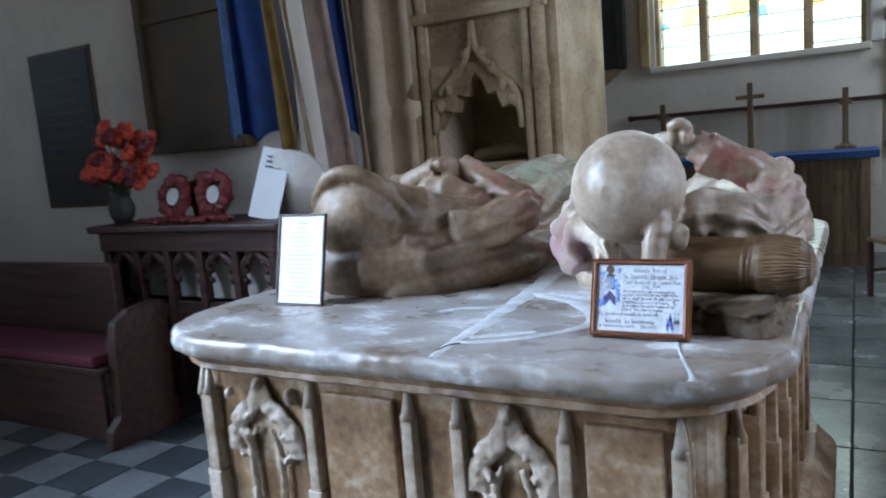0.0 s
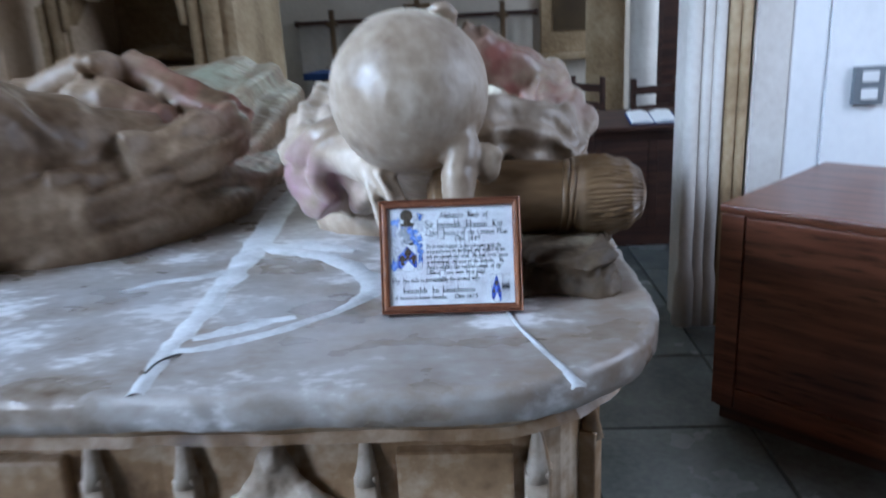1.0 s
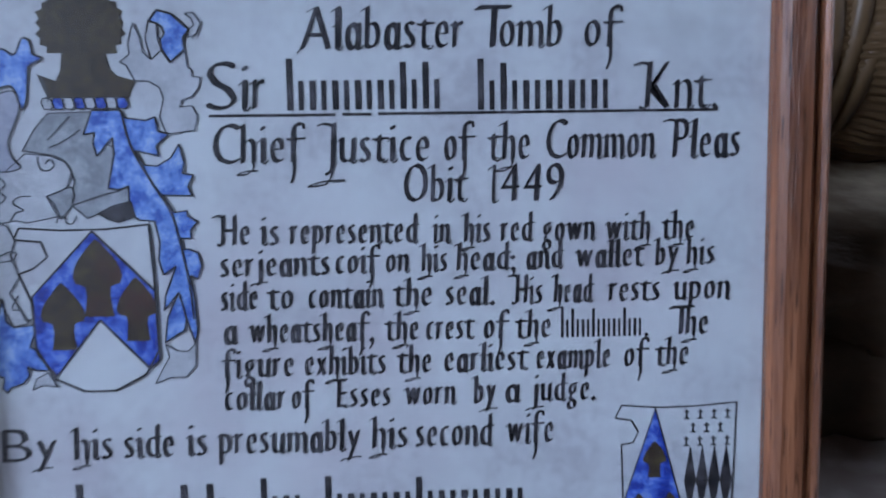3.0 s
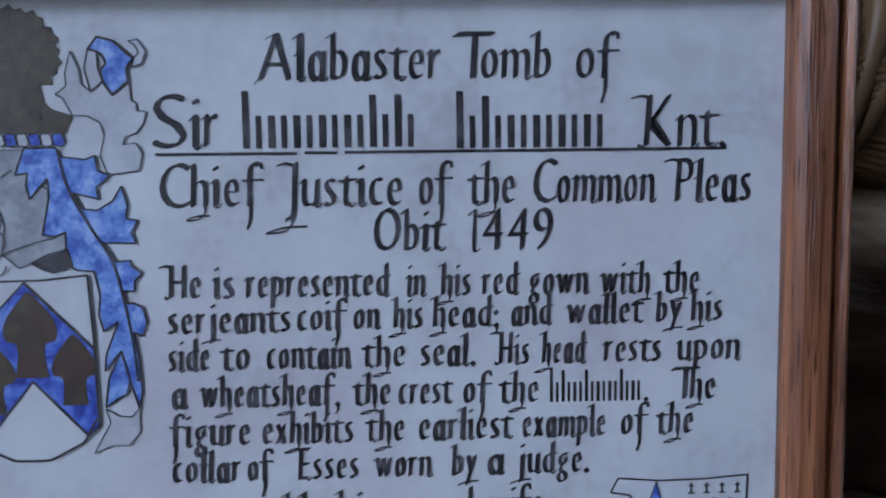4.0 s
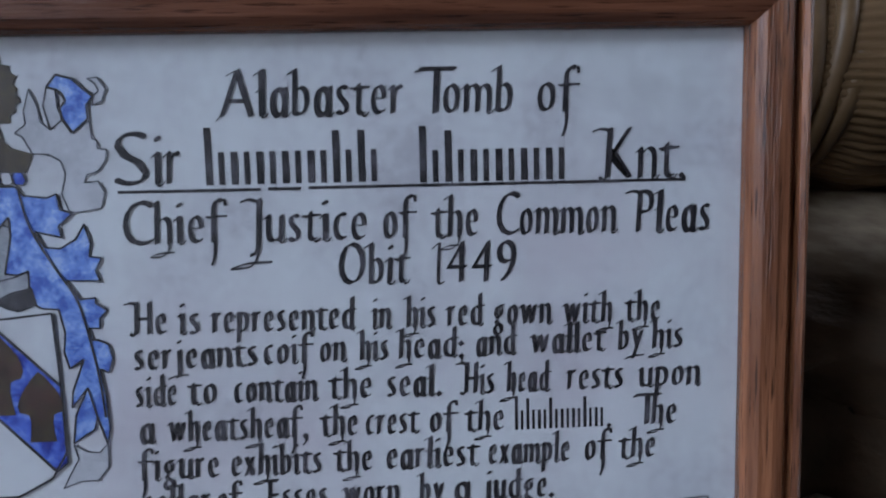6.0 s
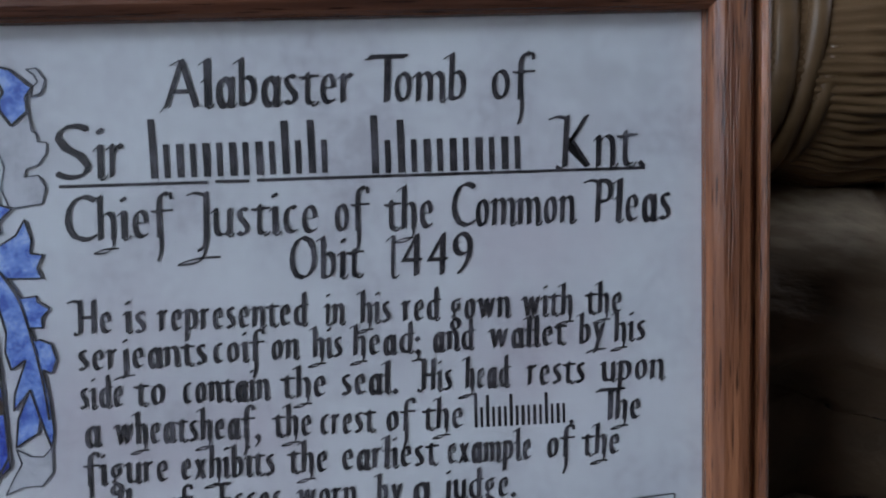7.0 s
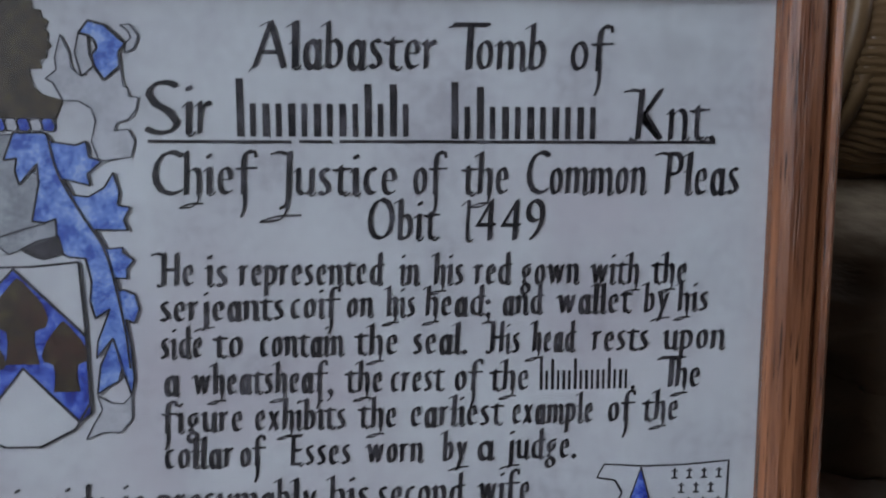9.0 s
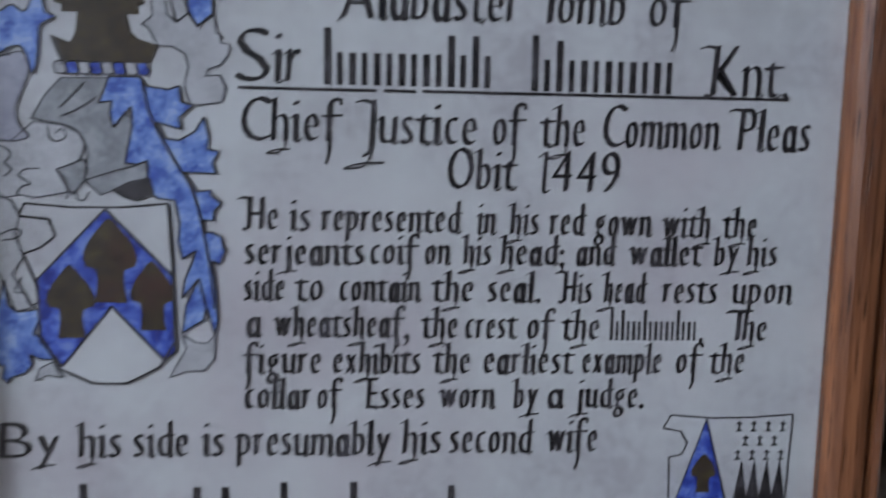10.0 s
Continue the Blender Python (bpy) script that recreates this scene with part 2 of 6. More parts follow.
M_LEAF = paint("leaf_green", (0.03, 0.06, 0.025), 0.5, 0.4, 30)
M_CUSHION = paint("maroon_cushion_cloth", (0.11, 0.018, 0.03), 0.85, 0.3, 30)
M_ALTARBLUE = paint("blue_altar_cloth", (0.03, 0.07, 0.22), 0.8, 0.3, 12)
M_OAK = grained("light_oak", (0.1, 0.06, 0.03), (0.24, 0.16, 0.085), "z", 0.45, 20)
M_TILEWHITE = mottled("white_marble_tile", [(0.15, 0.165, 0.18), (0.23, 0.245, 0.255), (0.31, 0.325, 0.335)], 5, 40, 0.35, 0.2, pieces=True)
M_TILEDARK = mottled("blue_black_tile", [(0.045, 0.055, 0.065), (0.075, 0.088, 0.1), (0.12, 0.135, 0.15)], 5, 40, 0.35, 0.2, pieces=True)
M_FLAGSTONE = mottled("worn_flagstone", [(0.075, 0.088, 0.086), (0.145, 0.162, 0.157), (0.24, 0.255, 0.245)], 3, 40, 0.24, 0.4, pieces=True)
M_JOINT = mottled("dark_joint", [(0.03, 0.03, 0.028), (0.06, 0.06, 0.055)], 8, 60, 0.9, 0.4)
M_PLASTIC = paint("grey_switch_plastic", (0.16, 0.18, 0.2), 0.4, 0.1, 20)
M_SWITCHWHITE = paint("white_switch_plastic", (0.7, 0.72, 0.73), 0.35, 0.05, 20)
M_LEAD = paint("lead_came", (0.03, 0.03, 0.032), 0.6, 0.2, 20)


def clear_glass(name, tint, gloss_rough):
    """Thin clear pane: passes light straight on, mirrors a little by its angle."""
    m = bpy.data.materials.new(name)
    m.use_nodes = True
    n, l = m.node_tree.nodes, m.node_tree.links
    n.clear()
    out, mix = n.new("ShaderNodeOutputMaterial"), n.new("ShaderNodeMixShader")
    tr, gl, fr = n.new("ShaderNodeBsdfTransparent"), n.new("ShaderNodeBsdfGlossy"), n.new("ShaderNodeFresnel")
    tr.inputs[0].default_value = rgb(tint)
    gl.inputs["Roughness"].default_value, fr.inputs[0].default_value = gloss_rough, 1.45
    l.new(fr.outputs[0], mix.inputs[0]), l.new(tr.outputs[0], mix.inputs[1]), l.new(gl.outputs[0], mix.inputs[2])
    l.new(mix.outputs[0], out.inputs[0])
    return m


def stained_glass(name, colours):
    """Coloured leaded panes: patches of tint that daylight passes through."""
    m = clear_glass(name, (1, 1, 1), 0.1)
    n, l = m.node_tree.nodes, m.node_tree.links
    co, vo = n.new("ShaderNodeTexCoord"), n.new("ShaderNodeTexVoronoi")
    vo.inputs["Scale"].default_value = 5.0
    l.new(co.outputs["Object"], vo.inputs["Vector"])
    r = ramp(n, [(i / len(colours), c) for i, c in enumerate(colours)])
    r.color_ramp.interpolation = "CONSTANT"
    l.new(vo.outputs["Color"], r.inputs[0])
    for node in n:
        if node.bl_idname == "ShaderNodeBsdfTransparent":
            l.new(r.outputs[0], node.inputs[0])
    return m


M_GLASS = clear_glass("picture_glass", (0.97, 0.98, 0.98), 0.03)
M_STAINED = stained_glass("stained_glass", [(0.95, 0.98, 0.9), (0.98, 1, 0.95), (0.95, 0.98, 0.9), (0.95, 0.88, 0.5), (0.95, 1, 0.92), (0.55, 0.78, 0.95), (0.95, 0.98, 0.9)])
M_PLAINGLASS = stained_glass("pale_leaded_glass", [(0.93, 1, 0.9), (0.98, 1, 0.95), (0.95, 1, 0.92), (0.9, 0.97, 0.87)])


# ---- building helpers ----
def part(name, bm, mat, parent=None, label="", smooth=False):
    me = bpy.data.meshes.new(name)
    bmesh.ops.recalc_face_normals(bm, faces=bm.faces)
    bm.to_mesh(me)
    bm.free()
    if mat:
        me.materials.append(mat)
    if smooth:
        me.shade_smooth()
    ob = new(name, me)
    ob.parent = parent
    if label:
        tagged(ob, label)
    return ob


def holder(name, m, label, category, group="", kind=""):
    ob = new(name)
    ob.empty_display_size = 0.1
    ob.matrix_world = m
    return tagged(ob, label, category, group, kind)


def add_box(bm, x0, x1, y0, y1, z0, z1, bevel=0.0):
    b = bmesh.new()
    bmesh.ops.create_cube(b, size=1)
    for v in b.verts:
        v.co = Vector((x0 + (v.co.x + 0.5) * (x1 - x0), y0 + (v.co.y + 0.5) * (y1 - y0), z0 + (v.co.z + 0.5) * (z1 - z0)))
    if bevel:
        bmesh.ops.bevel(b, geom=b.edges[:], offset=bevel, segments=2, affect="EDGES", profile=0.6)
    return merge(bm, b)


def merge(bm, b, m=None):
    if m is not None:
        b.transform(m)
    me = bpy.data.meshes.new("tmp")
    b.to_mesh(me)
    b.free()
    bm.from_mesh(me)
    bpy.data.meshes.remove(me)
    return bm


def box(*a, bevel=0.0):
    return add_box(bmesh.new(), *a, bevel=bevel)


def add_loft(bm, rings, close=True, caps=True):
    rows = [[bm.verts.new(p) for p in r] for r in rings]
    n = len(rows[0])
    for a, b in zip(rows, rows[1:]):
        for i in range(n if close else n - 1):
            bm.faces.new((a[i], a[(i + 1) % n], b[(i + 1) % n], b[i]))
    if caps and close:
        bm.faces.new(rows[0])
        bm.faces.new(rows[-1])
    return bm


def add_tube(bm, points, radii, sides=14, flat=1.0, folds=0, deep=0.0, seed=0.0):
    """A limb along points with a radius at each."""
    pts = [Vector(p) for p in points]
    rings, side = [], None
    for i, p in enumerate(pts):
        d = (pts[min(i + 1, len(pts) - 1)] - pts[max(i - 1, 0)]).normalized()
        ref = Vector((0, 0, 1)) if abs(d.z) < 0.9 else Vector((1, 0, 0))
        side = d.cross(ref).normalized()
        up = side.cross(d)
        ring = []
        for k in range(sides):
            a = 2 * math.pi * k / sides
            f = 1 + deep * math.sin(folds * a + 2.0 * noise.noise(Vector((i * 0.25, seed, a)))) + 0.6 * deep * math.sin(i * 0.9 + 3 * math.cos(a) + seed) if folds else 1
            ring.append(p + radii[i] * f * (math.cos(a) * side + flat * math.sin(a) * up))
        rings.append(ring)
    return add_loft(bm, rings)


def smooth_path(points, steps=6):
    """Catmull-Rom through the points."""
    p = [Vector(q) for q in points]
    p = [2 * p[0] - p[1], *p, 2 * p[-1] - p[-2]]
    out = []
    for i in range(1, len(p) - 2):
        for s in range(steps):
            t = s / steps
            out.append(0.5 * (2 * p[i] + (p[i + 1] - p[i - 1]) * t + (2 * p[i - 1] - 5 * p[i] + 4 * p[i + 1] - p[i + 2]) * t * t
                              + (3 * p[i] - p[i - 1] - 3 * p[i + 1] + p[i + 2]) * t ** 3))
    return [*out, p[-2]]


def add_ball(bm, c, r, m=None, sub=3):
    b = bmesh.new()
    bmesh.ops.create_icosphere(b, subdivisions=sub, radius=1)
    rr = r if isinstance(r, tuple) else (r, r, r)
    for v in b.verts:
        v.co = Vector((v.co.x * rr[0], v.co.y * rr[1], v.co.z * rr[2]))
    if m is not None:
        b.transform(m)
    b.transform(Matrix.Translation(c))
    return merge(bm, b)


def lathe(profile, sides=24):
    bm = bmesh.new()
    rings = [[Vector((r * math.cos(a), r * math.sin(a), z)) for a in (2 * math.pi * k / sides for k in range(sides))] for r, z in profile]
    return add_loft(bm, rings)


def roughen(bm, amount, size, seed=0.0):
    for v in bm.verts:
        v.co += amount * noise.noise_vector(v.co / size + Vector((seed, 2 * seed, 0)))
    return bm


def sculpt(ob, voxel, blur=3, worn=0.0, grain=0.06):
    """Fuses the lumps of a carved thing into one skin, and wears it."""
    r = ob.modifiers.new("fuse", "REMESH")
    r.mode, r.voxel_size, r.use_smooth_shade = "VOXEL", voxel, True
    s = ob.modifiers.new("soften", "SMOOTH")
    s.factor, s.iterations = 0.5, blur
    return wear(ob, worn, grain) if worn else ob


def wear(ob, worn, grain):
    """Uneven, weathered skin at two sizes."""
    for size, much in ((grain, worn), (grain * 0.25, worn * 0.35)):
        tex = bpy.data.textures.new("wear", "CLOUDS")
        tex.noise_scale, tex.noise_depth = size, 3
        d = ob.modifiers.new("wear", "DISPLACE")
        d.texture, d.strength, d.mid_level, d.texture_coords = tex, much, 0.5, "GLOBAL"
    return ob


def rounded_outline(x0, x1, y0, y1, r, steps=12, inset=0.0):
    x0, x1, y0, y1, r = x0 + inset, x1 - inset, y0 + inset, y1 - inset, max(r - inset, 0.01)
    out = []
    for cx, cy, a0 in ((x1 - r, y0 + r, -90), (x1 - r, y1 - r, 0), (x0 + r, y1 - r, 90), (x0 + r, y0 + r, 180)):
        for k in range(steps + 1):
            a = radians(a0 + 90 * k / steps)
            out.append((cx + r * math.cos(a), cy + r * math.sin(a)))
    dense = []
    for (ax, ay), (bx, by) in zip(out, out[1:] + out[:1]):
        n = max(1, int(math.hypot(bx - ax, by - ay) / 0.014))
        dense += [(ax + (bx - ax) * i / n, ay + (by - ay) * i / n) for i in range(n)]
    return dense


# ---- setting ----
Z = 1.02  # top of the tomb slab

floor = tagged(part("floor", box(-9, 6, -7, 9, -0.3, -0.012), M_JOINT), "dark bedded floor under worn stone flags and tiles", "floor", kind="structure")


def wall(name, boxes, mat, label):
    bm = bmesh.new()
    for b in boxes:
        add_box(bm, *b)
    return tagged(part(name, bm, mat), label, "wall", kind="structure")


WX0, WX1, WZ0, WZ1 = -1.6, 0.48, 2.13, 4.6  # east window opening
wall("wall_east", [(-6, WX0, 7.2, 7.7, 0, 6), (WX1, 6, 7.2, 7.7, 0, 6), (WX0, WX1, 7.2, 7.7, 0, WZ0), (WX0, WX1, 7.2, 7.7, WZ1, 6)],
     M_PLASTER, "grey limewashed plaster wall under a stained window")
wall("wall_north", [(-9, -2.78, 2.3, 2.8, 0, 6)], M_PLASTER, "white limewashed wall with memorial boards")
wall("wall_west", [(-9, -7.0, -6.3, -5.8, 0, 6), (-4.8, 6, -6.3, -5.8, 0, 6), (-7.0, -4.8, -6.3, -5.8, 0, 1.7), (-7.0, -4.8, -6.3, -5.8, 5.1, 6)],
     M_PLASTER, "limewashed wall pierced by a tall window")
wall("wall_far_north", [(-9.4, -7, 2.0, 2.4, 0, 6), (-9.4, -7, -6, -0.4, 0, 6), (-9.4, -7, -0.4, 2.0, 0, 2.1), (-9.4, -7, -0.4, 2.0, 5.1, 6)],
     M_PLASTER, "limewashed wall pierced by a window")
wall("wall_south", [(4, 4.5, -6, -0.6, 0, 6), (4, 4.5, 1.4, 4.4, 0, 6), (4, 4.5, 6.0, 9, 0, 6), (4, 4.5, -0.6, 1.4, 0, 1.7), (4, 4.5, -0.6, 1.4, 4.1, 6), (4, 4.5, 4.4, 6.0, 0, 2.0), (4, 4.5, 4.4, 6.0, 4.4, 6)],
     M_PLASTER, "limewashed wall pierced by a window")
wall("wall_vestry", [(1.557, 4, 2.34, 2.7, 0, 6)], M_WHITEWALL, "white painted wall beside a fluted stone pier")
tagged(part("ceiling", box(-9.4, 4.5, -6.3, 7.7, 6, 6.3), M_DARKWOOD), "dark boarded timber ceiling", "ceiling", kind="structure")


# ---- the tomb ----
TX0, TX1, TY0, TY1 = -1.335, 0.302, -0.232, 2.12
tomb = holder("tomb_chest", pose(0, 0, 0), "carved alabaster tomb chest with worn moulded top slab", "tomb")


def moulding(x0, x1, y0, y1, r, profile, chips=0.0, size=0.05):
    bm = bmesh.new()
    rings = []
    n = len(rounded_outline(x0, x1, y0, y1, r))
    base = [Vector((x, y, 0)) for x, y in rounded_outline(x0, x1, y0, y1, r)]
    cx, cy = (x0 + x1) / 2, (y0 + y1) / 2
    for inset, z in profile:
        ring = []
        for i, p in enumerate(base):
            d = (base[(i + 1) % n] - base[i - 1]).normalized()
            q = p + Vector((-d.y, d.x, 0)) * inset + Vector((0, 0, z))
            k = noise.noise(Vector((q.x / size, q.y / size, z * 45)))
            q += Vector((-d.y, d.x, 0)) * chips * (k + max(0, noise.noise(q * 9)) * 1.5)
            ring.append(q)
        rings.append(ring)
    add_loft(bm, rings)
    return bm


slab = part("top_slab", moulding(TX0, TX1, TY0, TY1, 0.29, [(0.012, Z - 0.052), (0.002, Z - 0.046), (0.0, Z - 0.03), (0.001, Z - 0.014), (0.005, Z - 0.004), (0.013, Z), (0.018, Z), (0.03, Z)], 0.005, 0.02),
            M_SLAB, tomb, "grey veined alabaster slab with rounded corners", smooth=True)
part("cornice", moulding(TX0, TX1, TY0, TY1, 0.29, [(0.075, Z - 0.108), (0.055, Z - 0.098), (0.04, Z - 0.09), (0.048, Z - 0.078), (0.034, Z - 0.066), (0.026, Z - 0.0525)], 0.005), M_CHEST, tomb)
part("chest_core", moulding(TX0, TX1, TY0, TY1, 0.26, [(0.11, 0.1), (0.11, Z - 0.106)], 0.008), M_CHEST, tomb)
part("plinth", moulding(TX0, TX1, TY0, TY1, 0.29, [(-0.02, 0.0), (-0.02, 0.07), (0.03, 0.12), (0.05, 0.15)], 0.004), M_CHEST, tomb)


def gothic_arch(width, rise, thick, depth):
    """An ogee canopy: two bowed ribs that meet in a finial, standing in the xz plane."""
    bm = bmesh.new()
    for s in (-1, 1):
        pts = [(s * width / 2, 0, -0.02), (s * width * 0.47, 0, rise * 0.25), (s * width * 0.3, 0, rise * 0.55), (s * width * 0.1, 0, rise * 0.75), (0, 0, rise)]
        add_tube(bm, smooth_path(pts, 5), [thick] * 21, 8, depth / thick)
        for k in range(3):  # cusps
            q = pts[k]
            add_ball(bm, (q[0] * 0.72, 0, q[2] - 0.008), (thick * 1.1, depth * 0.8, thick * 1.1), sub=1)
    add_ball(bm, (0, 0, rise + 0.012), (thick * 1.6, depth, thick * 2), sub=1)
    return bm


def buttress(h):
    bm = add_box(bmesh.new(), -0.021, 0.021, -0.022, 0.04, 0, h * 0.62, 0.004)
    add_box(bm, -0.016, 0.016, -0.014, 0.04, h * 0.6, h * 0.92, 0.004)
    add_tube(bm, [(0, -0.004, h * 0.9), (0, -0.002, h * 0.96), (0, 0, h)], [0.018, 0.011, 0.004], 6)
    return roughen(bm, 0.005, 0.04, h)


def broken_tracery(w, seed):
    bm = gothic_arch(w, 0.16, 0.012, 0.028)
    rng = random.Random(seed)
    for k in range(3):
        add_ball(bm, (rng.uniform(-w / 2, w / 2), rng.uniform(-0.015, 0.01), rng.uniform(-0.08, 0.19)), (rng.uniform(0.008, 0.022), 0.018, rng.uniform(0.01, 0.035)), sub=2)
    for s in (-1, 1):
        add_tube(bm, [(s * w * 0.24, 0, -0.5), (s * w * 0.24, 0, -0.12), (s * w * 0.24, 0, 0.0), (s * w * 0.12, 0, 0.05)], [0.011, 0.011, 0.011, 0.008], 8)
    return roughen(bm, 0.005, 0.03, seed)


front = TY0 + 0.1


for x in (-1.14, -0.79, -0.5, -0.37, -0.12, 0.11):
    b = part("buttress", buttress(0.775), M_CHESTPALE, tomb, "pale worn shaft", smooth=True)
    b.location = (x, front, 0.14)
for i, (x, w) in enumerate(((-0.955, 0.21), (-0.245, 0.17))):
    c = sculpt(part("niche_canopy", broken_tracery(w, 3 + i), M_CHESTPALE, tomb, "pale broken canopy", smooth=True), 0.005, 1, 0.01, 0.03)
    c.location = (x, front - 0.004, Z - 0.31)
for x in (-0.955, -0.65, -0.435, -0.245):
    f = part("weeper_block", roughen(add_ball(add_tube(bmesh.new(), [(0, 0, 0), (0, -0.01, 0.15), (0, 0, 0.28)], [0.055, 0.05, 0.025], 12), (0, -0.005, 0.3), (0.026, 0.026, 0.032), sub=2), 0.014, 0.05, x), M_CHEST, tomb, smooth=True)
    f.location = (x, front + 0.01, 0.2)
for x0, x1 in ((-0.75, -0.54), (-0.08, 0.08)):
    part("panel", roughen(box(x0, x1, front - 0.008, front + 0.02, 0.2, 0.88, bevel=0.006), 0.003, 0.05), M_CHEST, tomb)
for ang in (-60, -25, 10):  # shafts round the corner by the head
    a = radians(ang)
    b = part("buttress", buttress(0.775), M_CHEST, tomb, smooth=True)
    b.matrix_world = pose(TX1 - 0.29 + 0.2 * math.cos(a), TY0 + 0.29 + 0.2 * math.sin(a), 0.14, 0, 0, ang + 90)
b = part("buttress", buttress(0.79), M_CHESTPALE, tomb, smooth=True)
b.matrix_world = pose(TX0 + 0.29 + 0.22 * math.cos(radians(235)), TY0 + 0.29 + 0.22 * math.sin(radians(235)), 0.12, 0, 0, 325)
for k in range(6):
    b = part("buttress", buttress(0.775), M_CHEST, tomb, smooth=True)
    b.matrix_world = pose(TX1 - 0.1, 0.2 + 0.32 * k, 0.14, 0, 0, 90)


def seam(points, widths, seed):
    """A smear of mortar along a joint of the slab."""
    bm = bmesh.new()
    pts = smooth_path([(x, y, 0) for x, y in points], 8)
    rows = []
    for i, p in enumerate(pts):
        d = (pts[min(i + 1, len(pts) - 1)] - pts[max(i - 1, 0)]).normalized()
        s = i / (len(pts) - 1) * (len(widths) - 1)
        k = min(int(s), len(widths) - 2)
        w = widths[k] + (widths[k + 1] - widths[k]) * (s - k)
        side = Vector((-d.y, d.x, 0))
        row = []
        for a in (-1, -0.4, 0.4, 1):
            q = p + side * a * w * (1 + 0.5 * noise.noise(Vector((i * 0.35, a * 3, seed))))
            q.z = Z + (0.0026 if abs(a) < 0.9 else -0.001) + 0.0015 * noise.noise(q * 40)
            row.append(bm.verts.new(q))
        rows.append(row)
    for a, b in zip(rows, rows[1:]):
        for i in range(3):
            bm.faces.new((a[i], a[i + 1], b[i + 1], b[i]))
    return bm


part("mortar_joint", seam([(-0.373, -0.222), (-0.385, -0.1), (-0.388, 0.0), (-0.4, 0.2), (-0.41, 0.37), (-0.45, 0.74), (-0.47, 1.0)], [0.012, 0.018, 0.024, 0.03, 0.04, 0.03], 1), M_MORTAR, tomb, "pale mortar joint", True)
part("mortar_joint", seam([(-0.41, 0.42), (-0.34, 0.37), (-0.255, 0.325), (-0.17, 0.22), (-0.135, 0.138), (-0.16, 0.06), (-0.2, 0.01), (-0.26, -0.045), (-0.33, -0.085), (-0.375, -0.1)], [0.03, 0.032, 0.028, 0.026, 0.026, 0.014, 0.012, 0.014, 0.014, 0.008], 2), M_MORTAR, tomb, "pale mortar joint", True)
part("mortar_joint", seam([(0.078, 0.02), (0.095, -0.05), (0.115, -0.11), (0.149, -0.205), (0.152, -0.232)], [0.003, 0.0045, 0.006, 0.009], 3), M_OLDMORTAR, tomb, "pale mortar joint", True)
part("mortar_joint", seam([(-0.365, -0.06), (-0.32, -0.028), (-0.28, -0.002), (-0.235, 0.015)], [0.008, 0.022, 0.018, 0.006], 4), M_MORTAR, tomb, "pale mortar patch", True)
part("mortar_joint", seam([(-0.57, 0.15), (-0.522, 0.2), (-0.466, 0.215), (-0.41, 0.25)], [0.004, 0.014, 0.014, 0.02], 5), M_MORTAR, tomb, "pale mortar patch", True)
part("mortar_joint", seam([(-0.36, 0.4), (-0.3, 0.4), (-0.25, 0.38), (-0.2, 0.35)], [0.02, 0.036, 0.03, 0.012], 6), M_MORTAR, tomb, "pale mortar patch", True)
crack = bmesh.new()
add_tube(crack, smooth_path([(-0.384, -0.17, Z + 0.002), (-0.382, -0.145, Z + 0.003), (-0.374, -0.125, Z + 0.003), (-0.36, -0.113, Z + 0.003)], 4), [0.0016] * 13, 6)
part("open_crack", crack, M_JOINT, tomb, "dark open crack")
# broken bed of stone under the wheatsheaf
bed = bmesh.new()
rings = []
for k in range(14):
    t = k / 13
    ring = []
    for i in range(150):
        a = 2 * math.pi * i / 150
        c, s = math.cos(a), math.sin(a)
        rr = (abs(c) ** 5 + abs(s) ** 5) ** -0.2
        jag = 0.035 * noise.noise(Vector((c * 1.8, s * 1.8, t * 0.8))) + 0.014 * noise.noise(Vector((c * 7, s * 7, t * 3)))
        g = 0.0008 * (t * 6) ** 1.2 + 0.03 * max(0, t - 0.85) + 0.02 * max(0, noise.noise(Vector((c * 4, s * 4, t * 4 + 9)))) + 0.013 * max(0, -s) * math.sin(math.pi * min(1, t * 1.15)) ** 2
        ring.append((0.1 + c * rr * (0.178 - g + jag * 0.6), 0.3 + s * rr * (0.24 - g + jag), Z - 0.004 + 0.066 * t ** 0.8 + 0.01 * noise.noise(Vector((c * 6, s * 6, t * 5)))))
    rings.append(ring)
add_loft(bed, rings)
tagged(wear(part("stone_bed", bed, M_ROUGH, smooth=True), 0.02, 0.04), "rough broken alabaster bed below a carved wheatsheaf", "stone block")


# ---- carved wheatsheaf ----
def sheaf_radius(x):
    for (a, ra), (b, rb) in zip(SHEAF, SHEAF[1:]):
        if a <= x <= b:
            t = (x - a) / (b - a)
            t = t * t * (3 - 2 * t)
            return ra + (rb - ra) * t
    return 0.01


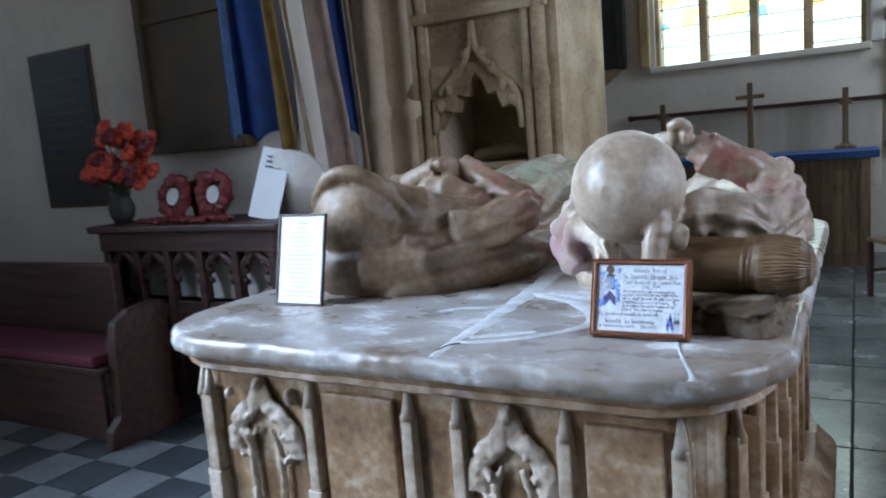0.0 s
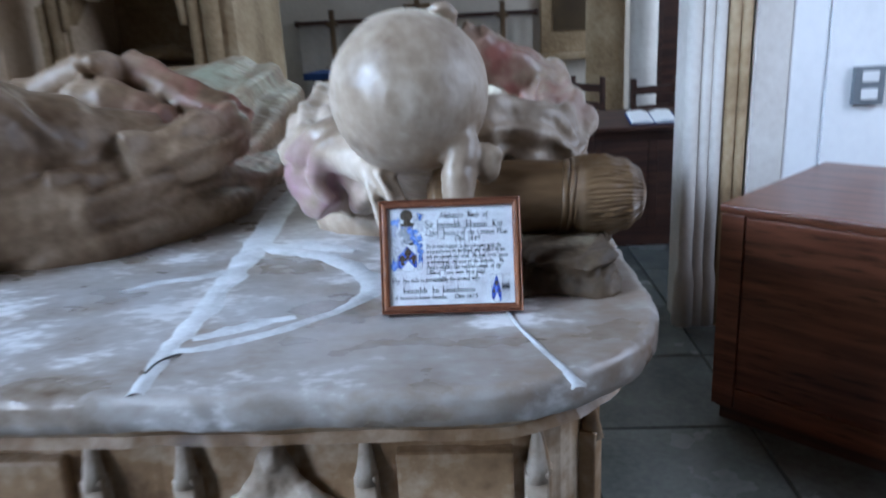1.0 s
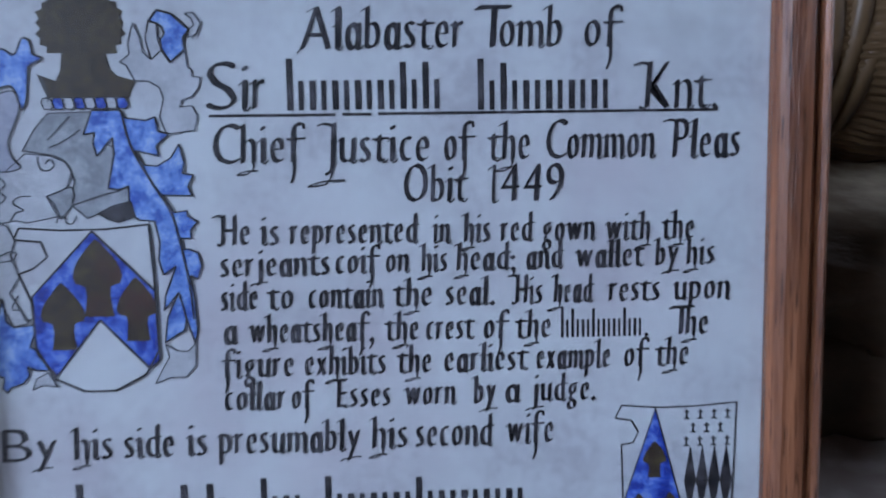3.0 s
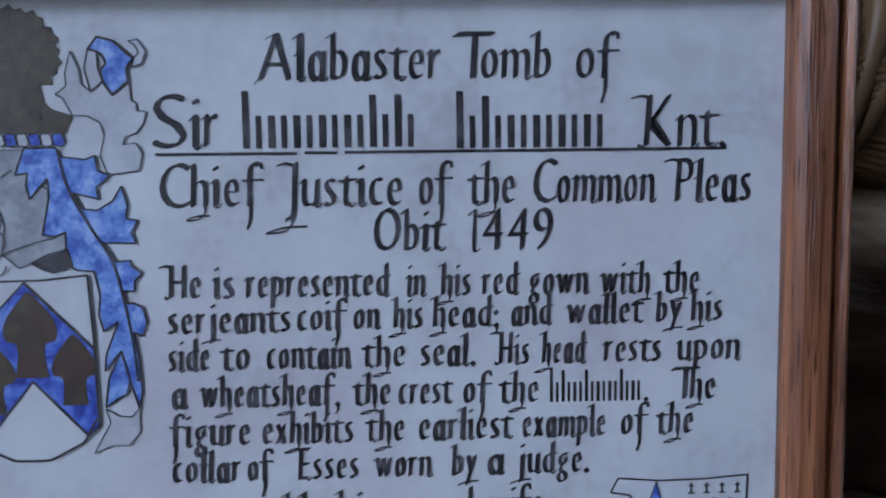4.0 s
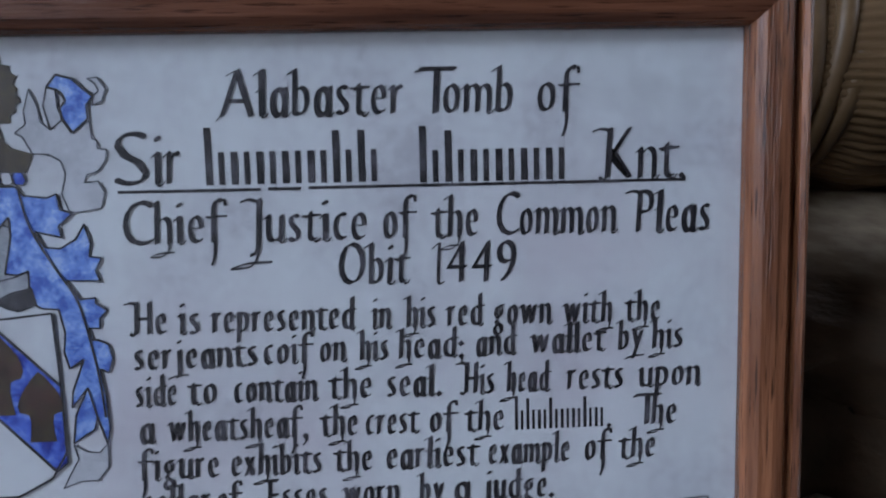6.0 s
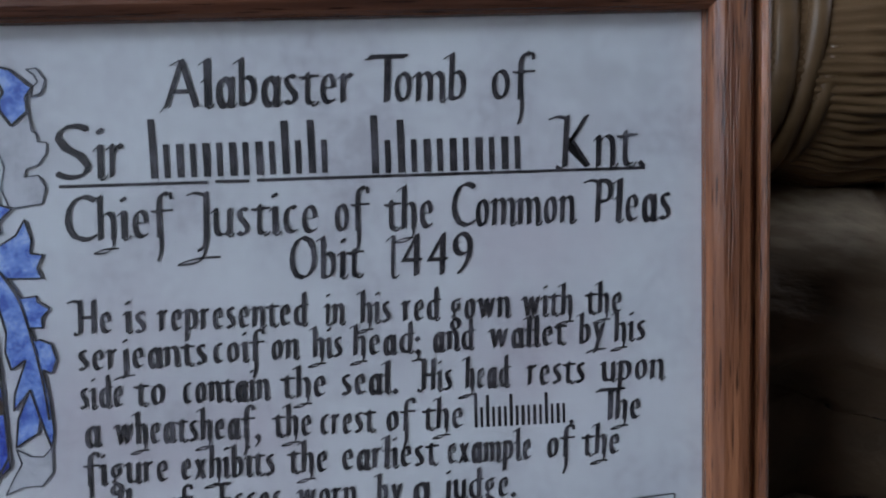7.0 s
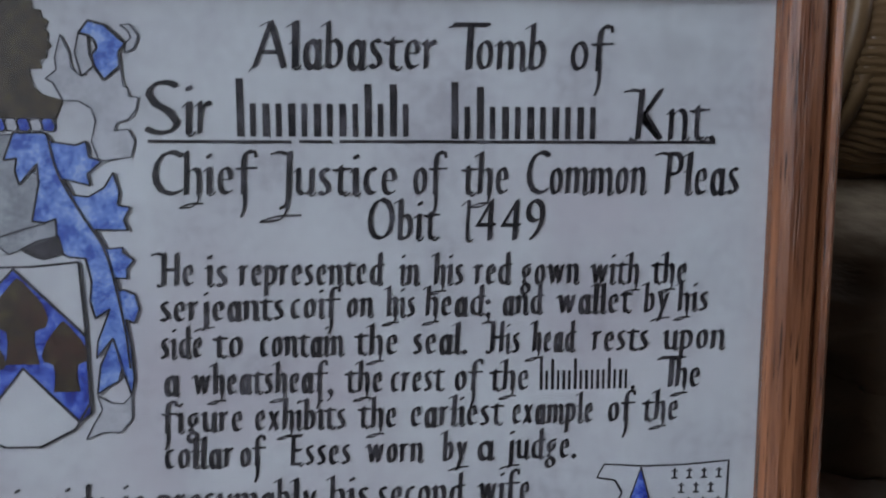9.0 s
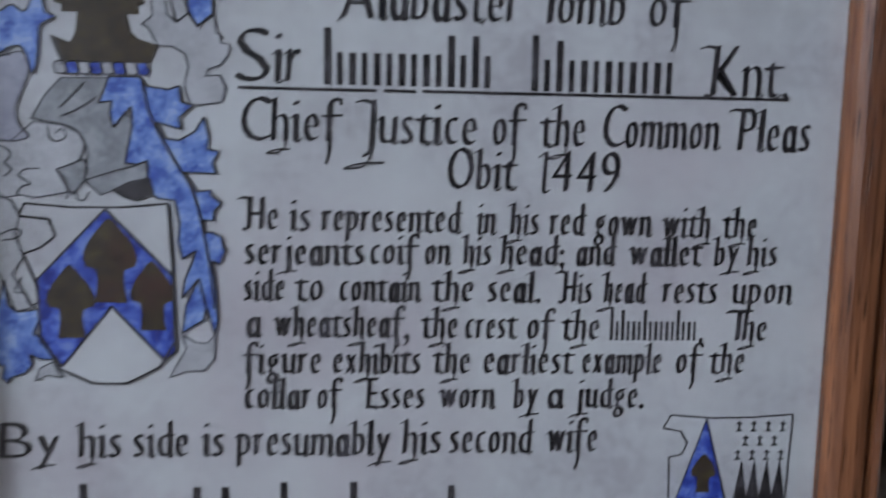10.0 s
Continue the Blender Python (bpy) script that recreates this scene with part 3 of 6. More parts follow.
BAND = 0.196  # where the band ties it
SHEAF = [(-0.045, 0.03), (-0.03, 0.06), (0.04, 0.064), (0.1, 0.063), (BAND - 0.011, 0.06), (BAND + 0.029, 0.067), (0.255, 0.067), (0.29, 0.058), (0.313, 0.042), (0.327, 0.014)]
SY, SZ = 0.247, Z + 0.117
wheatsheaf = holder("wheatsheaf", pose(0, SY, SZ), "carved alabaster wheatsheaf pillow bound with a band", "sculpture")
bm = bmesh.new()
rings = []
N = 420
for i in range(111):
    x = -0.045 + 0.369 * i / 110
    r0 = sheaf_radius(x)
    ring = []
    for k in range(N):
        a = 2 * math.pi * k / N
        wob = 1.6 * noise.noise(Vector((x * 9, math.cos(a) * 1.5, math.sin(a) * 1.5)))
        stalk = abs(math.sin(52 * a + wob)) ** 0.7
        if x > BAND + 0.014:
            wave = 26 * a + 3.4 * noise.noise(Vector((x * 16, math.cos(a) * 2.5, math.sin(a) * 2.5))) + 9 * (x - BAND)
            lock = abs(math.sin(wave)) ** 0.6
            ear = 0.5 + 0.5 * math.sin(x * 150 + 2.3 * math.floor(wave / math.pi))
            grow = min(1, (x - BAND - 0.014) / 0.02)
            d = (0.003 * stalk - 0.001) * (1 - grow) + grow * (0.0065 * lock * (0.65 + 0.35 * ear) + 0.0012 * stalk - 0.004)
        else:
            d = 0.0016 * stalk - 0.0008
        d += 0.003 * noise.noise(Vector((x * 14, math.cos(a) * 4, math.sin(a) * 4)))
        r = max(0.004, r0 + d * min(1, r0 / 0.05))
        ring.append((x, r * 1.08 * math.cos(a), r * math.sin(a)))
    rings.append(ring)
add_loft(bm, rings)
part("sheaf_body", bm, M_SHEAF, wheatsheaf, smooth=True)
for off, wide, proud in ((-0.0095, 0.0055, 0.0026), (0.0015, 0.0045, 0.0038), (0.0105, 0.004, 0.0028)):
    bm = bmesh.new()
    rings = []
    for i in range(9):
        b = math.pi * 2 * i / 8
        ring = []
        for k in range(72):
            a = 2 * math.pi * k / 72
            r = 0.0612 + proud * math.sin(b) + 0.001 * math.sin(5 * a + off * 900)
            x = BAND + off * (1 + 0.12 * math.sin(3 * a)) + wide * math.cos(b) + 0.006 * math.sin(a + 0.6)
            ring.append((x, r * 1.08 * math.cos(a), r * math.sin(a)))
        rings.append(ring)
    add_loft(bm, rings, caps=False)
    part("binding_strand", bm, M_SHEAF, wheatsheaf, "carved strand of the band", smooth=True)


# ---- effigies ----
def draped_body(bm, cx, rows, folds, depth, seed):
    """A lying clothed body: half-round sections along y, with folds that run down it."""
    ys = [r[0] for r in rows]
    rings = []
    n = 72
    for i in range(70):
        y = ys[0] + (ys[-1] - ys[0]) * i / 69
        hw, top = (float(np.interp(y, ys, [r[k] for r in rows])) for k in (1, 2))
        ring = []
        for k in range(n):
            a = 2 * math.pi * k / n
            c, s = math.cos(a), math.sin(a)
            e = 0.75
            px, pz = math.copysign(abs(c) ** e, c), math.copysign(abs(s) ** e, s)
            f = depth * (math.sin(folds * a + 2.5 * noise.noise(Vector((y * 2.2, a, seed)))) + 0.9 * noise.noise(Vector((y * 5, c * 3, s * 3 + seed))))
            ring.append((cx + (hw + f) * px, y, Z - 0.01 + (top - Z + f) * max(pz, -0.1)))
        rings.append(ring)
    add_loft(bm, rings)


man = bmesh.new()
HX, HY, HZ = -0.064, 0.213, Z + 0.305
add_ball(man, (HX, HY, HZ), (0.129, 0.135, 0.131), sub=4)
add_ball(man, (HX, HY + 0.1, HZ + 0.05), (0.085, 0.1, 0.065))
add_tube(man, [(HX, 0.28, Z + 0.25), (HX + 0.01, 0.46, Z + 0.17)], [0.095, 0.11])
draped_body(man, -0.03, [(0.44, 0.1, Z + 0.12), (0.48, 0.22, Z + 0.17), (0.54, 0.29, Z + 0.2), (0.7, 0.29, Z + 0.2), (1.0, 0.27, Z + 0.2), (1.4, 0.26, Z + 0.2), (1.7, 0.28, Z + 0.23), (1.88, 0.25, Z + 0.29), (1.94, 0.18, Z + 0.27), (1.96, 0.1, Z + 0.2)], 13, 0.016, 3)


def limb(bm, pts, r0, r1, folds=7, deep=0.14, seed=0.0):
    p = smooth_path(pts, 7)
    add_tube(bm, p, [r0 + (r1 - r0) * i / (len(p) - 1) for i in range(len(p))], 28, 1.0, folds, deep, seed)


limb(man, [(0.14, 0.42, Z + 0.12), (0.2, 0.5, Z + 0.17), (0.215, 0.62, Z + 0.21), (0.2, 0.73, Z + 0.25)], 0.075, 0.062, 7, 0.16, 1)
limb(man, [(0.21, 0.74, Z + 0.255), (0.14, 0.7, Z + 0.3), (0.06, 0.67, Z + 0.345), (0.0, 0.66, Z + 0.38)], 0.058, 0.042, 5, 0.1, 2)
limb(man, [(0.09, 0.69, Z + 0.325), (0.03, 0.665, Z + 0.36)], 0.056, 0.058, 3, 0.05, 3)
add_ball(man, (0.218, 0.75, Z + 0.3), (0.032, 0.032, 0.03))
limb(man, [(-0.2, 0.44, Z + 0.12), (-0.28, 0.5, Z + 0.16), (-0.3, 0.64, Z + 0.2), (-0.28, 0.74, Z + 0.24)], 0.08, 0.065, 7, 0.16, 4)
limb(man, [(-0.28, 0.74, Z + 0.25), (-0.19, 0.7, Z + 0.3), (-0.1, 0.67, Z + 0.36), (-0.05, 0.66, Z + 0.39)], 0.058, 0.042, 5, 0.1, 5)
for s in (-1, 1):
    add_ball(man, (-0.026 + 0.016 * s, 0.63, Z + 0.415), (0.016, 0.045, 0.034), pose(0, 0, 0, 25, 0, 0))
add_tube(man, smooth_path([(-0.05, 0.6, Z + 0.43), (-0.02, 0.59, Z + 0.445), (0.0, 0.61, Z + 0.425)], 4), [0.016] * 9, 8)
# fallen hood gathered round the shoulders, in deep folds
limb(man, [(-0.25, 0.38, Z + 0.075), (-0.28, 0.39, Z + 0.11), (-0.285, 0.4, Z + 0.165), (-0.23, 0.38, Z + 0.205), (-0.15, 0.36, Z + 0.2)], 0.03, 0.062, 3, 0.07, 6)
limb(man, [(-0.235, 0.35, Z + 0.1), (-0.262, 0.345, Z + 0.15), (-0.225, 0.32, Z + 0.205), (-0.15, 0.29, Z + 0.215)], 0.012, 0.03, 2, 0.1, 7)
limb(man, [(-0.15, 0.42, Z + 0.09), (-0.17, 0.4, Z + 0.12), (-0.15, 0.36, Z + 0.17), (-0.12, 0.32, Z + 0.2)], 0.05, 0.06, 4, 0.12, 10)
limb(man, [(0.02, 0.36, Z + 0.2), (0.08, 0.38, Z + 0.215), (0.16, 0.41, Z + 0.18), (0.2, 0.44, Z + 0.1)], 0.06, 0.065, 7, 0.16, 8)
limb(man, [(0.05, 0.35, Z + 0.24), (0.12, 0.4, Z + 0.245), (0.19, 0.46, Z + 0.22)], 0.03, 0.03, 3, 0.15, 9)
# ties of the coif, falling to the slab, and a broken support
limb(man, [(-0.21, 0.34, Z + 0.2), (-0.16, 0.27, Z + 0.185), (-0.115, 0.21, Z + 0.16), (-0.085, 0.17, Z + 0.13)], 0.045, 0.012, 2, 0.05, 13)
for x, y, x1, y1 in ((-0.12, 0.185, -0.07, 0.12), (-0.148, 0.21, -0.11, 0.135)):
    limb(man, [(-0.19, 0.28, Z + 0.205), (x, y, Z + 0.172), (x1, y1, Z + 0.08)], 0.011, 0.005, 2, 0.08, x)
limb(man, [(0.012, 0.115, Z + 0.085), (0.012, 0.12, Z + 0.17), (0.018, 0.15, Z + 0.23), (0.01, 0.19, Z + 0.27)], 0.027, 0.026, 2, 0.05, 12)
# small broken carved face beside the support
add_ball(man, (0.055, 0.155, Z + 0.195), (0.026, 0.024, 0.034), sub=2)
add_ball(man, (0.07, 0.145, Z + 0.21), (0.014, 0.012, 0.016), sub=2)
for v in man.verts:
    v.co.z = max(v.co.z, Z - 0.004)
tagged(sculpt(part("judge_effigy", man, M_MAN), 0.0062, 1, 0.006, 0.05), "worn alabaster effigy in a coif and red-tinted gown, arms raised", "effigy")

lady = bmesh.new()
draped_body(lady, -0.9, [(0.3, 0.1, Z + 0.1), (0.34, 0.2, Z + 0.17), (0.5, 0.33, Z + 0.2), (0.7, 0.39, Z + 0.2), (0.95, 0.36, Z + 0.2), (1.2, 0.33, Z + 0.24), (1.5, 0.32, Z + 0.3), (1.8, 0.32, Z + 0.34), (1.93, 0.25, Z + 0.34), (1.98, 0.1, Z + 0.24)], 13, 0.016, 8)
add_ball(lady, (-0.965, 0.4, Z + 0.225), (0.155, 0.14, 0.15), sub=4)
add_tube(lady, smooth_path([(-0.98, 0.4, Z + 0.24), (-0.85, 0.5, Z + 0.2), (-0.7, 0.64, Z + 0.16)], 6), [0.13] * 4 + [0.12] * 4 + [0.1] * 5)
add_tube(lady, [(-1.06, 0.36, Z + 0.07), (-0.9, 0.35, Z + 0.07), (-0.74, 0.42, Z + 0.07)], [0.09, 0.1, 0.09])
add_tube(lady, smooth_path([(-1.11, 0.38, Z + 0.1), (-1.1, 0.34, Z + 0.25), (-1.02, 0.31, Z + 0.355), (-0.93, 0.32, Z + 0.375), (-0.85, 0.36, Z + 0.32), (-0.79, 0.42, Z + 0.22)], 5), [0.02] * 10 + [0.024] * 10 + [0.02] * 6)
limb(lady, [(-0.7, 0.5, Z + 0.15), (-0.59, 0.62, Z + 0.175), (-0.57, 0.76, Z + 0.205), (-0.58, 0.8, Z + 0.22)], 0.075, 0.06, 7, 0.15, 1)
for k in range(6):
    limb(lady, [(-0.8 + 0.03 * k, 0.36 + 0.05 * k, Z + 0.15 - 0.012 * k), (-0.66 + 0.03 * k, 0.55 + 0.06 * k, Z + 0.12 - 0.012 * k), (-0.55, 0.8 + 0.1 * k, Z + 0.07), (-0.53, 1.1 + 0.1 * k, Z + 0.05)], 0.03, 0.024, 2, 0.2, k)
limb(lady, [(-0.58, 0.79, Z + 0.225), (-0.68, 0.8, Z + 0.275), (-0.78, 0.82, Z + 0.335), (-0.82, 0.82, Z + 0.365)], 0.055, 0.04, 5, 0.1, 2)
add_tube(lady, smooth_path([(-1.1, 0.5, Z + 0.16), (-1.24, 0.62, Z + 0.19), (-1.22, 0.78, Z + 0.24), (-1.05, 0.82, Z + 0.3), (-0.9, 0.82, Z + 0.36)], 5), [0.06] * 8 + [0.055] * 7 + [0.045] * 6)
for s in (-1, 1):
    add_tube(lady, smooth_path([(-0.86 + 0.025 * s, 0.84, Z + 0.31), (-0.86 + 0.022 * s, 0.78, Z + 0.355), (-0.86 + 0.015 * s, 0.7, Z + 0.375)], 4), [0.03, 0.03, 0.03, 0.03, 0.028, 0.026, 0.022, 0.018, 0.01], 10, 1.4)
add_tube(lady, smooth_path([(-0.95, 0.74, Z + 0.24), (-0.85, 0.72, Z + 0.28), (-0.74, 0.73, Z + 0.24), (-0.68, 0.72, Z + 0.2)], 5), [0.05, 0.06, 0.055, 0.065, 0.06, 0.05, 0.06, 0.055, 0.05, 0.055, 0.05, 0.045, 0.05, 0.045, 0.04, 0.03])
for v in lady.verts:
    v.co.z = max(v.co.z, Z - 0.004)
tagged(sculpt(part("lady_effigy", lady, M_LADY), 0.0075, 1, 0.008, 0.06), "worn brown alabaster effigy of a veiled lady with long folds", "effigy")

# ---- framed inscription ----
LEAN = 17.14
framed = holder("picture_frame", pose(0, 0, Z, -LEAN, 0, 0), "glazed oak frame with a lettered inscription and painted arms, leaning", "picture frame")
IU, IV0, IV1 = 0.0908, 0.0178, 0.1592   # sight edge of the frame
OB = 0.0095                             # width of the moulding


def rail_profile():
    """Across the moulding from the sight edge outward, and how far it stands out."""
    return [(0.0, -0.003), (0.0, 0.0022), (0.0006, 0.0042), (0.002, 0.0056), (0.0045, 0.0062), (0.0066, 0.0058), (0.0076, 0.0046), (0.008, 0.0032), (0.0085, 0.0034),
            (0.0089, 0.005), (0.0098, 0.0056), (0.0107, 0.0048), (0.011, 0.0034), (0.011, -0.024), (0.0, -0.024)]


def rail(side):
    bm = bmesh.new()
    pr = [(w * 1.12, h) for w, h in rail_profile()]
    ends = {"top": ((-IU, IV1), (IU, IV1), (0, 1)), "bottom": ((IU, IV0), (-IU, IV0), (0, -1)),
            "right": ((IU, IV1), (IU, IV0), (1, 0)), "left": ((-IU, IV0), (-IU, IV1), (-1, 0))}[side]
    (ax, az), (bx, bz), (ox, oz) = ends
    dx, dz = bx - ax, bz - az
    q = math.hypot(dx, dz)
    dx, dz = dx / q, dz / q
    rings = []
    for n, (px, pz) in enumerate(((ax, az), (bx, bz))):
        s = -1 if n == 0 else 1
        rings.append([(px + ox * w + s * dx * w, -h, pz + oz * w + s * dz * w) for w, h in pr])
    add_loft(bm, rings)
    return bm


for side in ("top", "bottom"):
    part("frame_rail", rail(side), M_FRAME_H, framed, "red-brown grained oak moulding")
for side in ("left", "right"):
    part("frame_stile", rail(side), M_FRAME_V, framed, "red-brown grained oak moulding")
part("backing_board", box(-IU - 0.006, IU + 0.006, 0.003, 0.006, IV0 - 0.006, IV1 + 0.006), M_DARKWOOD, framed)
paper = part("paper", box(-IU - 0.004, IU + 0.004, 0.0, 0.0022, IV0 - 0.004, IV1 + 0.004), M_PAPER, framed, "greyish white hand-lettered paper")
pane = part("glass_pane", box(-IU - 0.003, IU + 0.003, -0.0021, -0.0012, IV0 - 0.003, IV1 + 0.003), M_GLASS, framed, "clear reflecting glass")
pane.visible_shadow = False
# strut behind that holds it up
part("strut", box(-0.02, 0.02, 0.0065, 0.0095, 0.012, 0.12), M_DARKWOOD, framed)

INK_H = 0.00012


def glyphs(text):
    """The outline of a piece of writing as a flat mesh, with its box, at letter size 1."""
    cu = bpy.data.curves.new("writing", "FONT")
    cu.body, cu.offset, cu.resolution_u = text, -0.006 if text == "\u0251" else -0.028, 3
    ob = new("writing", cu)
    bpy.context.view_layer.update()
    me = bpy.data.meshes.new_from_object(ob.evaluated_get(bpy.context.evaluated_depsgraph_get()))
    bpy.data.objects.remove(ob)
    bpy.data.curves.remove(cu)
    return me


_me = glyphs("x")
X_HEIGHT = max(v.co.y for v in _me.vertices)
bpy.data.meshes.remove(_me)


def pen(bm, pts, width, layer=1.5, thin=0.35, angle=40):
    """A broad-nib stroke: wide across the nib's angle, thin along it. pts in the paper's plane (u, v)."""
    p = smooth_path([(x, z, 0) for x, z in pts], 8) if len(pts) > 2 else [Vector((*q, 0)) for q in pts]
    nib = Vector((math.cos(radians(angle)), math.sin(radians(angle)), 0)) * width / 2
    rows = []
    for i, q in enumerate(p):
        d = (p[min(i + 1, len(p) - 1)] - p[max(i - 1, 0)]).normalized()
        nrm = Vector((-d.y, d.x, 0))
        half = nrm * max(abs(nib.dot(nrm)), width * thin / 2)
        rows.append([bm.verts.new((q.x + s * half.x, -INK_H * layer, q.y + s * half.y)) for s in (-1, 1)])
    for a, b in zip(rows, rows[1:]):
        bm.faces.new((a[0], a[1], b[1], b[0]))


# how wide each letter of this hand is, in x-heights
WIDTHS = dict(a=0.62, b=0.6, c=0.5, d=0.64, e=0.54, f=0.56, g=0.62, h=0.6, i=0.24, j=0.34, l=0.24, m=1.0, n=0.64, o=0.6, p=0.64, r=0.44, s=0.46, t=0.46, u=0.64, w=0.92, x=0.6, y=0.66)
WIDTHS.update(A=1.2, B=1.0, C=1.08, E=0.62, H=0.8, J=0.42, K=0.95, O=1.1, P=0.72, S=1.1, T=1.35)
WIDTHS.update({"1": 0.3, "4": 0.78, "5": 0.68, "7": 0.7, "9": 0.74, ".": 0.22, ",": 0.24, ";": 0.24})
FLAGGED = set("HEKP")    # capitals with a flag to the left of their stem
ENTRY, EXIT = set("imnruplw"), set("ailnmudtE")
SHAPES = {}


def letter(ch):
    """The flat outline of one letter in the hand's form, its left and right edges and its height below the ascender's part."""
    if ch not in SHAPES:
        me = glyphs("\u0251" if ch == "a" else ch)
        xs, ys = [q.co.x for q in me.vertices], [q.co.y for q in me.vertices]
        if ch == "a":
            k = X_HEIGHT / max(ys)
            for q in me.vertices:
                q.co.y *= k
        SHAPES[ch] = me, min(xs), max(xs)
    return SHAPES[ch]


def write_word(text, u0, u1, v, xh, rng, tall=1.12):
    """One inked word between u0 and u1 on the line v; '#' stands for a covered letter and becomes a plain bar. All in metres."""
    bm = bmesh.new()
    if "#" in text:
        n = len(text)
        step = (u1 - u0) / n
        for i, ch in enumerate(text):
            if ch in ",.":
                pen(bm, [(u0 + (i + 0.3) * step, v + 0.0005), (u0 + (i + 0.45) * step, v - 0.0002)], 0.0009)
                continue
            top = xh * (1.75 if i == 0 else rng.choice((1, 1, 1, 1.6)))
            x = u0 + (i + 0.12) * step
            w = step * 0.27
            for a in ((x, x + w), (x + w * 1.9, x + w * 2.7)):
                vs = [bm.verts.new((px, -INK_H, pz)) for px, pz in ((a[0], v), (a[1], v), (a[1], v + top), (a[0], v + top))]
                bm.faces.new(vs)
                top = xh
        return bm
    sz = xh / X_HEIGHT
    nibu, nibv = 0.0007, 0.00042
    # lay the letters out in x-heights, then fit them between the word's ends
    at, x = [], 0.12 if text[0] in ENTRY or text[0] in "bhkl" else 0.0
    for i, ch in enumerate(text):
        if i:
            x += -0.42 if text[i - 1] == "T" else 0.0 if text[i - 1] == "C" else 0.15
        if ch in FLAGGED:
            x += 0.4
        at.append((x, x + WIDTHS[ch]))
        x = at[-1][1]
    unit = (u1 - u0) / (x + (0.12 if text[-1] in EXIT or text[-1] in "fd" else 0.0))
    for ch, (a, b) in zip(text, at):
        l, r = u0 + a * unit, u0 + b * unit
        y = v + rng.uniform(-0.02, 0.02) * xh
        if ch in ".,;1":   # strokes and dots of the nib alone
            m = (l + r) / 2
            if ch == "1":
                pen(bm, [(l - 0.06 * xh, y + 1.36 * xh), (m + 0.08 * xh, y + 1.6 * xh)], nibu)
                pen(bm, [(m + 0.09 * xh, y + 1.6 * xh), (m + 0.03 * xh, y + 0.8 * xh), (m, y + 0.04 * xh)], nibu * 1.35)
                pen(bm, [(m - 0.02 * xh, y + 0.03 * xh), (m + 0.12 * xh, y), (m + 0.26 * xh, y + 0.1 * xh)], nibu * 1.1)
            for h in ((0.75, 0.08) if ch == ";" else (0.08,) if ch in ".," else ()):
                pen(bm, [(m - 0.07 * xh, y + (h + 0.09) * xh), (m + 0.07 * xh, y + (h - 0.09) * xh)], nibu * 1.5)
            if ch in ",;":
                pen(bm, [(m + 0.06 * xh, y), (m, y - 0.22 * xh), (m - 0.16 * xh, y - 0.4 * xh)], nibu * 1.1)
            continue
        me, x0, x1 = letter(ch)
        sx = max(0.0001, r - l - nibu) / (x1 - x0)
        swing = 0.05 + rng.uniform(-0.02, 0.02)
        for k in range(7):   # the nib's slant thickens the downstrokes
            g = bmesh.new()
            g.from_mesh(me)
            f = k / 6 - 0.5
            for q in g.verts:
                h = q.co.y * sz if q.co.y <= X_HEIGHT * 1.06 else xh * 1.06 + (q.co.y - X_HEIGHT * 1.06) * sz * tall
                q.co = Vector((l + nibu / 2 + (q.co.x - x0) * sx + swing * (h - 0.5 * xh) + f * nibu, -INK_H * (1 + 0.08 * k), y + h + f * nibv))
            merge(bm, g)
        m = (l + r) / 2
        if ch in ENTRY:   # short entry stroke from the left
            pen(bm, [(l - 0.08 * xh, y + 0.84 * xh), (l + 0.03 * xh, y + 0.94 * xh), (l + 0.14 * xh, y + 1.04 * xh)], nibu * 1.1)
        if ch in EXIT:    # short upward exit at the foot
            pen(bm, [(r - 0.16 * xh, y + 0.0 * xh), (r - 0.02 * xh, y + 0.02 * xh), (r + 0.09 * xh, y + 0.15 * xh)], nibu * 1.1)
        if ch in "bhkl":  # slanted start of the tall stems
            pen(bm, [(l - 0.14 * xh, y + 1.42 * xh), (l + 0.08 * xh, y + 1.56 * xh)], nibu)
        if ch == "t":
            pen(bm, [(l - 0.08 * xh, y + 0.94 * xh), (m, y + 0.96 * xh), (r + 0.14 * xh, y + 1.0 * xh)], nibu * 1.1)
        if ch == "d":
            pen(bm, [(r - 0.12 * xh, y + 1.0 * xh), (r + 0.16 * xh, y + 1.03 * xh)], nibu * 0.8)
        if ch == "f":
            x = l + 0.42 * (r - l)
            pen(bm, [(x, y + 0.5 * xh), (x - 0.02 * xh, y - 0.35 * xh), (x - 0.16 * xh, y - 0.82 * xh)], nibu * 1.35)
            pen(bm, [(r - 0.1 * xh, y + 1.5 * xh), (r + 0.06 * xh, y + 1.58 * xh), (r + 0.1 * xh, y + 1.38 * xh)], nibu * 1.1)
            pen(bm, [(l - 0.05 * xh, y + 0.97 * xh), (r + 0.15 * xh, y + 1.0 * xh)], nibu)
        if ch == "h":
            e = r - 0.14 * xh
            pen(bm, [(e + 0.03 * xh, y + 0.35 * xh), (e, y - 0.16 * xh), (e - 0.26 * xh, y - 0.4 * xh), (e - 0.66 * xh, y - 0.42 * xh), (e - 0.3 * xh, y - 0.29 * xh), (e + 0.2 * xh, y - 0.27 * xh)], nibu * 0.85)
        if ch in "yj":
            e = l + (0.28 if ch == "y" else 0.4) * (r - l)
            pen(bm, [(e, y - 0.3 * xh), (e - 0.55 * xh, y - 0.52 * xh), (e - 0.2 * xh, y - 0.36 * xh), (e + 0.5 * xh, y - 0.3 * xh)], nibu * 0.85)
